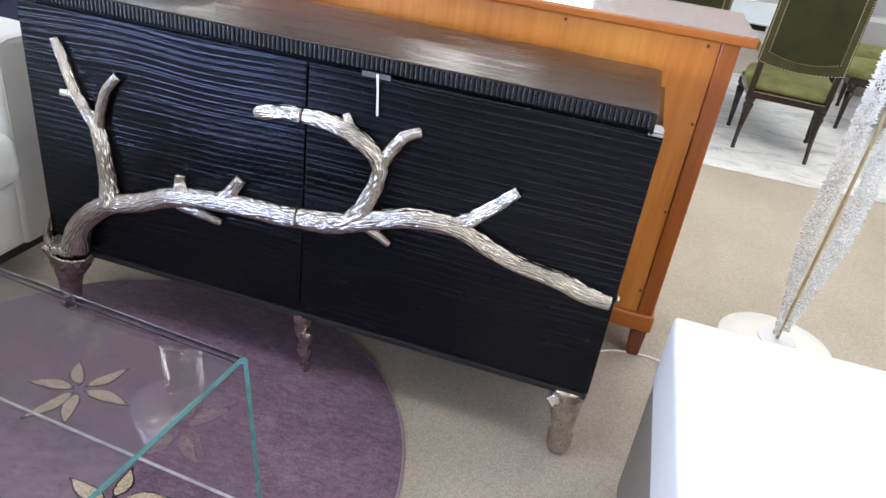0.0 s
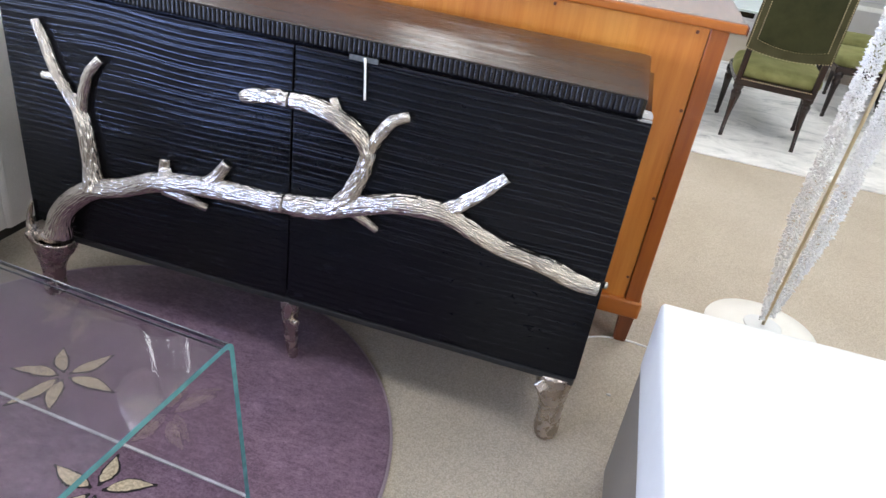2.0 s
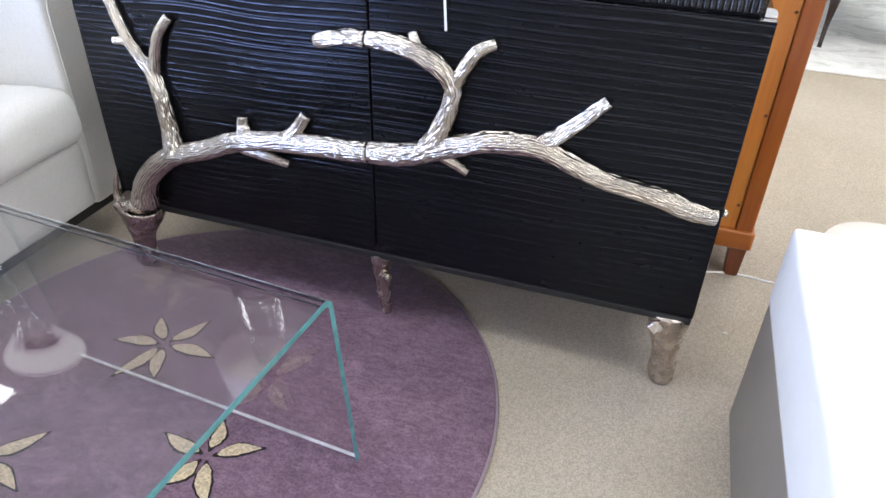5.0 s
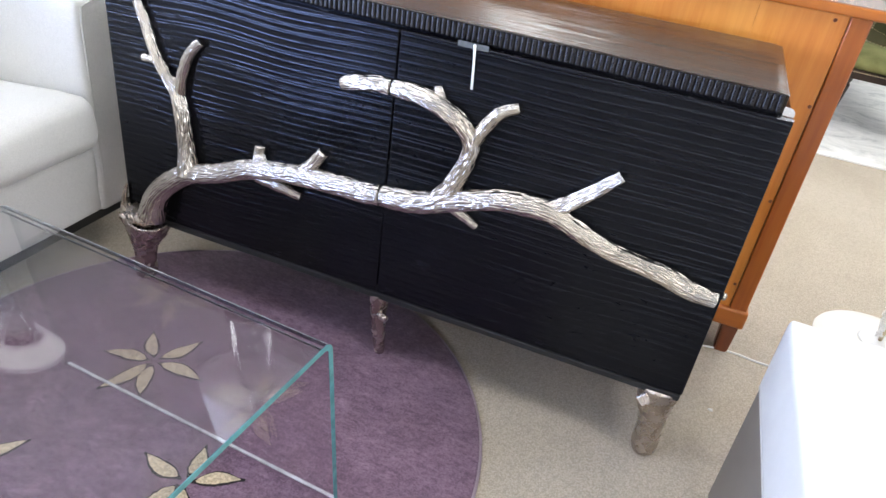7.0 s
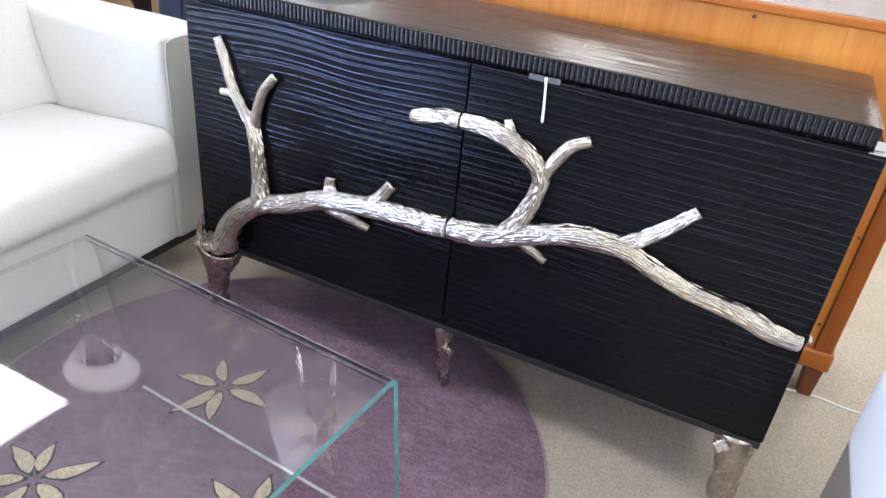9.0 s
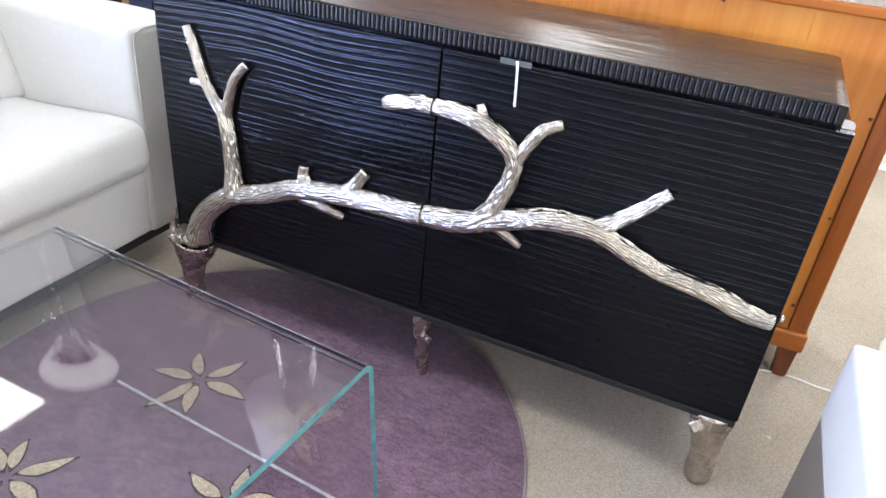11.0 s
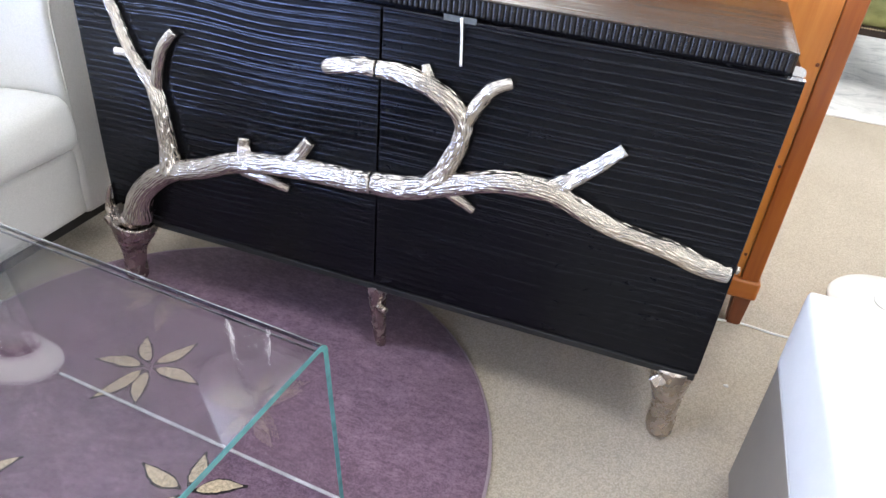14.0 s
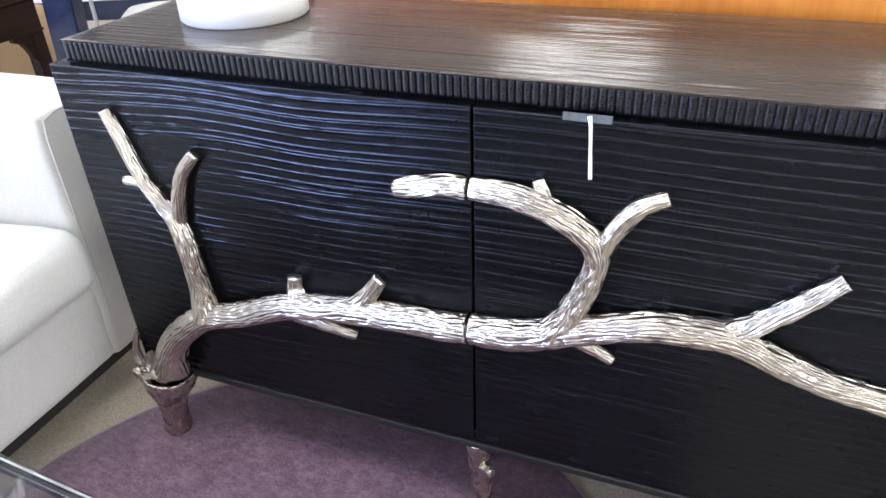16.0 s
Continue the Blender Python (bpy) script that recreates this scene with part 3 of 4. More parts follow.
LX, LY0, LZ0, LZ1 = 0.757, 0.022, 0.8940, 0.9315
lid = part("top", boxed(-LX, LX, LY0, DEPTH - 0.004, LZ0, LZ1 - 0.002, 0.001, 1), TOPWOOD, credenza, "dark brown grained top")


def grained_sheet(x0, x1, y0, y1, z, nx, ny):
    """The lid's upper face, with brushed grain lines that run along it."""
    verts, faces = [], []
    for y in np.linspace(y0, y1, ny):
        for x in np.linspace(x0, x1, nx):
            wob = y + 0.004 * noise.noise(Vector((x * 2.2, y * 6, 2)))
            h = 0.00042 * noise.noise(Vector((x * 2.5, wob * 190, 5))) + 0.00030 * noise.noise(Vector((x * 5, wob * 420, 9)))
            deep = noise.noise(Vector((x * 1.7 + 4, wob * 95, 1)))
            h -= 0.0011 * max(0.0, deep - 0.32)
            edge = min(x - x0, x1 - x, y - y0, y1 - y)
            verts.append((x, y, z + h if edge > 0.0001 else z - 0.003))
    for j in range(ny - 1):
        for i in range(nx - 1):
            a = j * nx + i
            faces.append((a, a + 1, a + nx + 1, a + nx))
    me = bpy.data.meshes.new("grain_face")
    me.from_pydata(verts, [], faces)
    me.materials.append(TOPWOOD)
    me.polygons.foreach_set("use_smooth", [True] * len(me.polygons))
    return me


grain = tagged(new("grain_face", grained_sheet(-LX - 0.003, LX + 0.003, LY0 - 0.003, DEPTH - 0.003, LZ1, 90, 330)), "brushed grain of the dark top")
grain.parent = lid
part("ledge", boxed(-W + 0.002, W - 0.002, 0.0225, DEPTH - 0.002, DZ1 - 0.0038, DZ1 - 0.0008), LACQUER, credenza, "glossy black ledge under the lid")
bm = bmesh.new()
prof = [(0.0054 * q, -0.0040 * max(0.0, 1 - abs(q) ** 3.4) ** 0.5) for q in (1, 0.97, 0.86, 0.62, 0.2, -0.2, -0.62, -0.86, -0.97, -1)]
levels = [(LZ0 - 0.0012, 0.55), (LZ0 + 0.0004, 1.0), (LZ0 + 0.0030, 1.12), (LZ0 + 0.0056, 0.96), (LZ1 - 0.0062, 0.96), (LZ1 - 0.0040, 0.85), (LZ1 - 0.0030, 0.5)]
reed_rings = [[bm.verts.new((x * min(1, g + 0.1), y * g, z)) for x, y in prof] for z, g in levels]
for lo, hi in zip(reed_rings, reed_rings[1:]):
    for k in range(len(prof) - 1):
        bm.faces.new((lo[k], lo[k + 1], hi[k + 1], hi[k]))
bm.faces.new(reed_rings[0][::-1])
bm.faces.new(reed_rings[-1])
reed_mesh = mesh_of("reed", bm, REED, True)
NREED = 132
for k in range(NREED):
    ob = new("reed", reed_mesh)
    ob.parent = lid
    ob.location = (-LX + 0.0082 + (2 * LX - 0.0164) * k / (NREED - 1), LY0, 0)
for k in range(35):
    for sx, rz in ((LX, 90), (-LX, -90)):
        ob = new("reed", reed_mesh)
        ob.parent = lid
        ob.matrix_local = pose(sx, LY0 + 0.009 + k * 0.0114, 0, 0, 0, rz)

# legs: cast branch stumps
bm = bmesh.new()
tube(bm, [(-0.745, -0.004, 0.014, 0.0285), (-0.743, -0.004, 0.028, 0.0315), (-0.738, -0.005, 0.08, 0.0300), (-0.734, -0.006, 0.125, 0.037), (-0.724, -0.008, 0.165, 0.0515), (-0.713, -0.010, 0.198, 0.060), (-0.709, -0.011, 0.213, 0.0605), (-0.708, -0.011, 0.222, 0.058), (-0.706, -0.012, 0.223, 0.047), (-0.705, -0.012, 0.206, 0.040)], 0.004, 150, bark(2.0, 0.0026, 0.0078, 0.05, 0.04))
tube(bm, [(-0.762, -0.010, 0.185, 0.020), (-0.785, -0.012, 0.215, 0.0135), (-0.790, -0.010, 0.245, 0.0088), (-0.784, -0.008, 0.275, 0.0068), (-0.775, -0.006, 0.306, 0.0026)], 0.004, 48, bark(3.0, 0.0005, 0.006, 0.03, 0.01))
tube(bm, [(-0.752, -0.034, 0.200, 0.019), (-0.764, -0.044, 0.222, 0.0135), (-0.767, -0.047, 0.231, 0.008)], 0.003, 48, bark(5.0, 0.0005, 0.006, 0.03, 0.012))
part("leg", bm, NICKEL_LEG, credenza, "cast nickel leg shaped like a tree stump", True)
bm = bmesh.new()
tube(bm, [(0.017, 0.02, 0.013, 0.0115), (0.015, 0.02, 0.03, 0.0145), (0.009, 0.02, 0.077, 0.0180), (0.005, 0.02, 0.12, 0.0190), (0.003, 0.02, 0.15, 0.0215), (0.002, 0.02, 0.19, 0.0250), (0.001, 0.02, 0.2085, 0.0265)], 0.003, 96, bark(7.0, 0.0019, 0.0066, 0.05, 0.02))
tube(bm, [(0.012, 0.008, 0.146, 0.012), (0.024, 0.000, 0.149, 0.0085), (0.031, -0.004, 0.150, 0.0094), (0.036, -0.007, 0.1505, 0.0090)], 0.0025, 28)
part("leg", bm, NICKEL_LEG, credenza, "cast nickel leg shaped like a branch stub", True)
bm = bmesh.new()
tube(bm, [(0.747, 0.026, 0.002, 0.0235), (0.746, 0.026, 0.010, 0.030), (0.743, 0.028, 0.032, 0.0330), (0.741, 0.03, 0.085, 0.0315), (0.738, 0.03, 0.122, 0.0350), (0.734, 0.03, 0.155, 0.0430), (0.733, 0.032, 0.180, 0.0475), (0.732, 0.034, 0.2085, 0.049)], 0.004, 96, bark(9.0, 0.0007, 0.010, 0.07, 0.035))
corner_leg = part("leg", bm, NICKEL_LEG, credenza, "cast nickel leg with a square sawn-off knot", True)
part("sawn_knot", boxed(-0.015, 0.015, -0.030, 0.030, -0.015, 0.015, 0.005, 3), NICKEL_LEG, corner_leg, "bright square sawn-off knot", False, (0.706, 0.006, 0.178), (-28, 38, -24))
bm = bmesh.new()
bmesh.ops.create_uvsphere(bm, u_segments=16, v_segments=10, radius=0.009, matrix=Matrix.Translation((0.784, 0.012, 0.497)) @ Matrix.Diagonal((0.8, 1, 1, 1)))
part("end_knob", bm, NICKEL, credenza, "small bright knob at the side", True)
for x in (-0.72, 0.72):
    bm = bmesh.new()
    tube(bm, [(x, DEPTH - 0.06, 0.004, 0.026), (x, DEPTH - 0.06, 0.1, 0.03), (x, DEPTH - 0.06, 0.209, 0.04)], 0.01, 20, bark(12.0, 0.0015, 0.0085))
    part("leg", bm, NICKEL_LEG, credenza, "", True)

# the branch: one cast limb on each door
LOW_L = [(-0.674, -0.034, 0.243, 0.037), (-0.655, -0.029, 0.309, 0.0314), (-0.607, -0.026, 0.366, 0.0284), (-0.547, -0.023, 0.405, 0.0255), (-0.457, -0.023, 0.435, 0.025), (-0.369, -0.022, 0.471, 0.0244), (-0.285, -0.022, 0.491, 0.0238), (-0.204, -0.022, 0.499, 0.0241), (-0.125, -0.022, 0.504, 0.0244), (-0.049, -0.023, 0.506, 0.0246), (-0.0035, -0.023, 0.511, 0.025)]
LOW_R = [(0.0035, -0.023, 0.512, 0.025), (0.054, -0.024, 0.517, 0.0262), (0.096, -0.024, 0.524, 0.026), (0.161, -0.022, 0.545, 0.0242), (0.224, -0.021, 0.568, 0.023), (0.285, -0.022, 0.586, 0.0234), (0.334, -0.021, 0.591, 0.0233), (0.383, -0.021, 0.592, 0.0225), (0.424, -0.019, 0.579, 0.0206), (0.474, -0.019, 0.56, 0.0203), (0.537, -0.017, 0.539, 0.0187), (0.596, -0.017, 0.53, 0.0184), (0.657, -0.019, 0.522, 0.0203), (0.705, -0.019, 0.507, 0.020), (0.745, -0.017, 0.5, 0.018), (0.769, -0.014, 0.497, 0.0155)]
UP = [(-0.546, -0.024, 0.405, 0.0300), (-0.549, -0.022, 0.437, 0.0250), (-0.551, -0.020, 0.470, 0.0215), (-0.555, -0.018, 0.517, 0.0196), (-0.562, -0.017, 0.577, 0.0186), (-0.575, -0.015, 0.622, 0.0165), (-0.604, -0.013, 0.656, 0.0143), (-0.627, -0.012, 0.694, 0.0128), (-0.646, -0.012, 0.747, 0.0124), (-0.659, -0.011, 0.787, 0.0117), (-0.674, -0.01, 0.82, 0.0106)]
UP_SIDE = [(-0.568, -0.013, 0.61, 0.0145), (-0.559, -0.012, 0.652, 0.0137), (-0.543, -0.012, 0.699, 0.0131), (-0.524, -0.011, 0.732, 0.0123), (-0.497, -0.010, 0.760, 0.0112)]
CURVE = [(0.132, -0.023, 0.530, 0.0265), (0.156, -0.021, 0.566, 0.0232), (0.171, -0.019, 0.60, 0.0204), (0.187, -0.017, 0.639, 0.0189), (0.196, -0.016, 0.68, 0.0177), (0.190, -0.016, 0.702, 0.0179), (0.18, -0.017, 0.718, 0.0184), (0.154, -0.018, 0.739, 0.0194), (0.119, -0.018, 0.756, 0.0197), (0.085, -0.018, 0.766, 0.0194), (0.045, -0.017, 0.771, 0.0186), (0.0035, -0.016, 0.771, 0.0172)]
CURVE_END = [(-0.0035, -0.016, 0.77, 0.0172), (-0.037, -0.016, 0.77, 0.0171), (-0.085, -0.015, 0.761, 0.0166), (-0.106, -0.014, 0.756, 0.0155), (-0.121, -0.012, 0.751, 0.0128)]
CURVE_UP = [(0.196, -0.014, 0.69, 0.0155), (0.207, -0.014, 0.714, 0.0150), (0.221, -0.013, 0.741, 0.0146), (0.24, -0.014, 0.769, 0.0146), (0.26, -0.012, 0.784, 0.0126), (0.283, -0.010, 0.794, 0.0112)]
SIDE = [(0.362, -0.020, 0.588, 0.0225), (0.388, -0.018, 0.597, 0.0195), (0.414, -0.016, 0.611, 0.0175), (0.45, -0.014, 0.642, 0.0155), (0.484, -0.013, 0.675, 0.0141), (0.517, -0.011, 0.709, 0.0122)]
LIMBS_L = [LOW_L, UP, UP_SIDE, CURVE_END,
           [(-0.624, -0.010, 0.684, 0.0105), (-0.646, -0.009, 0.686, 0.0097), (-0.672, -0.009, 0.685, 0.0092)],
           [(-0.328, -0.022, 0.477, 0.0235), (-0.333, -0.019, 0.493, 0.0205), (-0.337, -0.014, 0.515, 0.0145), (-0.336, -0.012, 0.541, 0.0115)],
           [(-0.232, -0.021, 0.489, 0.0228), (-0.213, -0.019, 0.503, 0.0215), (-0.190, -0.015, 0.530, 0.0160), (-0.162, -0.012, 0.572, 0.0125)],
           [(-0.34, -0.016, 0.458, 0.016), (-0.262, -0.015, 0.446, 0.0135), (-0.220, -0.012, 0.434, 0.0098)]]
LIMBS_R = [LOW_R, CURVE, CURVE_UP, SIDE,
           [(0.130, -0.017, 0.748, 0.0175), (0.122, -0.016, 0.757, 0.0170), (0.111, -0.012, 0.774, 0.0110), (0.102, -0.010, 0.797, 0.0086)],
           [(0.170, -0.014, 0.532, 0.014), (0.214, -0.011, 0.509, 0.0108), (0.234, -0.009, 0.497, 0.0094)]]
for owner, limbs in ((door_left, LIMBS_L), (door_right, LIMBS_R)):
    bm = bmesh.new()
    for k, pts in enumerate(limbs):
        thick = max(p[3] for p in pts)
        big = thick > 0.0165
        pts = [(x, y, z, r * 1.03) for x, y, z, r in pts]
        tube(bm, pts, 0.0022, 190 if big else 110, bark(k * 3.3 + len(limbs), 0.0025 if big else 0.0014, 0.0068 if big else 0.0056, 0.044, sum(p[3] for p in pts) / len(pts)))
    part("branch", bm, NICKEL, owner, "cast silver branch with rippled bark", True)

# the price tag's cord, held by a strip of clear tape
tag = thing("tag_string", "white string hanging from a strip of clear tape", "string", (0.166, -0.004, 0.896))
part("tape", boxed(-0.036, 0.030, 0.0005, 0.0015, -0.0085, 0.003), TAPE, tag, "clear sticky tape")
bm = bmesh.new()
tube(bm, [(0.0, 0.0, 0.0, 0.0032), (0.003, -0.004, -0.012, 0.0026), (0.005, -0.002, -0.045, 0.0025), (0.008, -0.002, -0.09, 0.0028)], 0.006, 10)
part("cord", bm, CORD, tag, "", True)

# shiny pieces added for the bright reflection on the corner of the glossy ledge
glint_pieces = thing("ledge_glint", "shiny pieces added for the bright reflection on a black ledge", "film", (0.768, 0.0, 0.889))
part("strip", boxed(-0.018, 0.0125, -0.0005, 0.018, 0.0004, 0.0018, 0.0004, 1), GLINT, glint_pieces)
bm = bmesh.new()
curl = [(-0.009, 0.003), (0.0115, 0.003)] + [(0.0115 - 0.010 * (1 - math.cos(a)), 0.008 + 0.010 * math.sin(a)) for a in (math.pi / 2 * k / 6 for k in range(7))] + [(-0.009, 0.0185)]
for y in (0.0195, 0.0207):
    bm.faces.new([bm.verts.new((x, y + 0.12 * z, z)) for x, z in curl])
bm.verts.ensure_lookup_table()
half = len(curl)
for k in range(half):
    bm.faces.new([bm.verts[i] for i in (k, (k + 1) % half, half + (k + 1) % half, half + k)])
part("curl", bm, GLINT, glint_pieces)

# ---------------------------------------------------------------- cherry unit seen from behind
UX0, UX1, UY = -0.60, 0.938, 0.55
unit = thing("cherry_cabinet", "orange cherry wood cabinet with its plain back turned outwards", "cabinet")
back_panel = part("back_panel", boxed(UX0 + 0.038, UX1 - 0.049, UY + 0.006, UY + 0.02, 0.15, 1.004), CHERRY, unit, "orange veneered back panel")
for a, b in ((UX0 + 0.038, 0.1225), (0.1226, 0.689), (0.6891, UX1 - 0.049)):
    part("veneer_sheet", boxed(a, b, UY + 0.002, UY + 0.0055, 0.152, 1.004, 0.0008, 1), CHERRY, back_panel)
for a, b in ((UX0, UX0 + 0.037), (UX1 - 0.048, UX1)):
    part("post", boxed(a, b, UY - 0.004, UY + 0.05, 0.135, 1.004, 0.004, 2), CHERRY_POST, unit)
part("body", boxed(UX0 + 0.01, UX1 - 0.006, UY + 0.05, UY + 0.40, 0.12, 0.99, 0.003, 1), CHERRY_POST, unit)
part("base_moulding", boxed(UX0 - 0.008, UX1 + 0.008, UY - 0.014, UY + 0.41, 0.105, 0.165, 0.008, 3), CHERRY_RAIL, unit)
part("top", boxed(UX0 - 0.035, UX1 + 0.035, UY - 0.03, UY + 0.44, 1.005, 1.029, 0.006, 3), CHERRY_RAIL, unit)
part("top_surface", boxed(UX0 - 0.030, UX1 + 0.030, UY - 0.025, UY + 0.435, 1.0292, 1.0315, 0.001, 1), CHERRY_TOP, unit, "polished top, pale reflections put into its colour")
part("corner_cap", boxed(UX1 + 0.0352, UX1 + 0.038, UY - 0.029, UY + 0.03, 1.004, 1.027, 0.001, 1), FOOTWOOD, unit, "dark end grain at the corner")
for x in (UX0 + 0.005, UX1 - 0.05):
    for y in (UY + 0.0, UY + 0.36):
        bm = bmesh.new()
        vs = box(bm, x, x + 0.05, y, y + 0.05, 0.0, 0.106, 0.0)
        for v in vs[:4]:
            v.co.x = x + 0.025 + (v.co.x - x - 0.025) * 0.8
            v.co.y = y + 0.025 + (v.co.y - y - 0.025) * 0.8
        bmesh.ops.bevel(bm, geom=bm.edges[:], offset=0.004, segments=2, affect="EDGES")
        part("foot", bm, FOOTWOOD, unit, "darker square tapered foot")
for x, z in ((0.484, 0.990), (0.860, 0.988), (0.881, 0.78), (0.882, 0.513), (0.880, 0.241), (-0.2, 0.990)):
    bm = bmesh.new()
    lathe(bm, [(0, 0.0022), (0.0035, 0.0022), (0.0048, 0.0005), (0.0048, 0)], 14)
    part("screw", bm, FOOTWOOD, unit, "dark screw head", True, (x, UY + 0.002, z), (90, 0, 0))

# ---------------------------------------------------------------- sofa
sofa = thing("sofa", "white upholstered sofa with loose seat cushion and piped arms", "sofa")
SX = -0.955
part("base", soft_box(-1.82, SX, -2.05, 0.10, 0.125, 0.338, 0.02, 0.004, 1, 8, 0.003), SOFA, sofa, "", True)
near_arm = part("arm", soft_box(-1.86, SX + 0.004, 0.060, 0.285, 0.125, 0.749, 0.018, 0.005, 2, 20, 0.003), SOFA, sofa, "square upholstered arm", True)
part("arm", soft_box(-1.86, SX + 0.004, -2.26, -2.06, 0.125, 0.765, 0.035, 0.010, 3, 10, 0.004), SOFA, sofa, "", True)
part("seat_cushion", soft_box(-0.36, 0.36, -0.98, 0.056, -0.08, 0.08, 0.05, 0.010, 4, 16, 0.005), SOFA, sofa, "plump seat cushion", True, (-1.258, 0, 0.408), (0, -4.2, 0))
part("seat_cushion", soft_box(-1.62, SX + 0.045, -2.05, -0.99, 0.342, 0.482, 0.05, 0.014, 5, 12, 0.006), SOFA, sofa, "", True)
for y0, y1, sd in ((-0.98, 0.07, 6), (-2.05, -0.99, 7)):
    bm = soft_box(-0.10, 0.10, y0, y1, 0, 0.46, 0.03, 0.02, sd, 12, 0.006)
    part("back_cushion", bm, SOFA, sofa, "", True, (-1.49, 0, 0.44), (0, -14, 0))
part("back", soft_box(-1.90, -1.68, -2.06, 0.09, 0.125, 0.80, 0.04, 0.01, 8, 10, 0.004), SOFA, sofa, "", True)
bm = bmesh.new()
tube(bm, [(SX + 0.002, 0.083, 0.14, 0.0028), (SX + 0.005, 0.081, 0.4, 0.0028), (SX + 0.006, 0.079, 0.70, 0.0028), (SX + 0.004, 0.086, 0.733, 0.0028), (SX + 0.001, 0.12, 0.742, 0.0028), (SX + 0.001, 0.26, 0.743, 0.0028)], 0.02, 8)
part("piping", bm, SOFA_SEAM, near_arm, "", True)
# Black slab added to darken the gap under the sofa like its shadow.
part("under_sofa_shade", boxed(-1.84, SX - 0.02, -2.22, 0.265, 0.088, 0.124, 0.004, 1), BLACK, sofa, "black slab standing in for the shadow under the frame")
for x in (-1.22, -1.75):
    for y in (0.16, -2.12):
        part("foot", boxed(x - 0.03, x + 0.03, y - 0.03, y + 0.03, 0, 0.13, 0.004, 1), BLACK, sofa, "black block foot")

# ---------------------------------------------------------------- bent glass table
table = thing("coffee_table", "clear waterfall coffee table of one bent glass sheet", "table", (-0.243, -0.442, 0.0), -4.0)
TW, TH, TT, TR, TD, SPLAY = 0.392, 0.491, 0.012, 0.027, 0.60, 0.055
outer, inner = [], []
path2 = []
path2.append((SPLAY - 0.045, RZ + 0.001))
top_y = -0.042
for k in range(9):
    a = math.pi / 2 * k / 8
    path2.append((top_y - TR + TR * math.cos(a), TH - TR + TR * math.sin(a)))
for k in range(9):
    a = math.pi / 2 + math.pi / 2 * k / 8
    path2.append((top_y - TD + TR + TR * math.cos(a), TH - TR + TR * math.sin(a)))
path2.append((top_y - TD - SPLAY, RZ + 0.001))
N = len(path2)
for k, (y, z) in enumerate(path2):
    a, b = path2[max(0, k - 1)], path2[min(N - 1, k + 1)]
    ty, tz = b[0] - a[0], b[1] - a[1]
    L = math.hypot(ty, tz)
    outer.append((y, z))
    inner.append((y - tz / L * TT, z + ty / L * TT))
bm = bmesh.new()
grid = {}
for sx in (-TW, TW):
    for nm, pl in (("o", outer), ("i", inner)):
        for k, (y, z) in enumerate(pl):
            grid[sx, nm, k] = bm.verts.new((sx, y, max(z, RZ + 0.001)))
for k in range(N - 1):
    for nm in "oi":
        bm.faces.new((grid[-TW, nm, k], grid[TW, nm, k], grid[TW, nm, k + 1], grid[-TW, nm, k + 1])).smooth = True
bm.normal_update()
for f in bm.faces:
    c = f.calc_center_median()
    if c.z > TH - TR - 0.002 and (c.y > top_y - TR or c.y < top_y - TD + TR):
        # Bands of the bend that carry the painted dark line and shine.
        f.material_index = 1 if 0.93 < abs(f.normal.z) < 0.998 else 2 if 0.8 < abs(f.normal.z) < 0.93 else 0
sheet = part("glass_sheet", bm, [SHEET, BEND, BEND_SHINE], table, "clear bent glass")
for sx, dx in ((TW, 0.0006), (-TW, -0.0006)):
    bm = bmesh.new()
    for k in range(N - 1):
        a = [bm.verts.new((sx + dx, *p)) for p in (outer[k], outer[k + 1], inner[k + 1], inner[k])]
        bm.faces.new(a)
    bmesh.ops.remove_doubles(bm, verts=bm.verts[:], dist=0.0001)
    ext = bmesh.ops.extrude_face_region(bm, geom=bm.faces[:])
    for v in [g for g in ext["geom"] if isinstance(g, bmesh.types.BMVert)]:
        v.co.x += 0.0012 * (1 if sx > 0 else -1)
    part("cut_edge", bm, EDGE if sx > 0 else EDGE_FAR, sheet, "teal green cut edge of the glass" if sx > 0 else "")
for k in (0, N - 1):
    bm = bmesh.new()
    y = outer[k][0]
    q1 = max(y, inner[k][0])
    box(bm, -TW, TW, q1 - 0.0045, q1 + 0.0025, RZ + 0.0005, RZ + 0.005, 0.0012, 2)
    part("bottom_edge", bm, BENDEDGE, sheet, "bright polished bottom edge")
sheet.visible_shadow = False

# ---------------------------------------------------------------- white topped cube
cube = thing("ottoman_table", "white padded square top on a grey-brown box base", "ottoman", (0.907, -0.036, 0), 0.6)
part("base", boxed(0.004, 0.60, -0.74, -0.004, 0.0, 0.342, 0.004, 2), GREIGE, cube, "grey-brown laminate box")
part("top", soft_box(0.0, 0.604, -0.744, 0.0, 0.343, 0.522, 0.012, 0.004, 9, 12, 0.0015), WHITE, cube, "white padded top", True)
part("seam", boxed(0.002, 0.602, -0.742, -0.002, 0.3405, 0.3445), SOFA_SEAM, cube)

# ---------------------------------------------------------------- crystal floor lamp
flamp = thing("floor_lamp", "floor lamp with a crystal beaded stem on a round ivory base", "floor lamp", (1.393, 0.846, 0))
bm = bmesh.new()
lathe(bm, [(0, 0), (0.19, 0), (0.193, 0.006), (0.188, 0.014), (0.12, 0.022), (0.07, 0.028), (0, 0.03)], 48)
part("base", bm, IVORY, flamp, "round ivory base", True)
bm = bmesh.new()
lathe(bm, [(0.064, 0.026), (0.064, 0.031), (0.06, 0.0325), (0, 0.0335)], 32)
part("collar", bm, WHITE, flamp, "", True)
bm = bmesh.new()
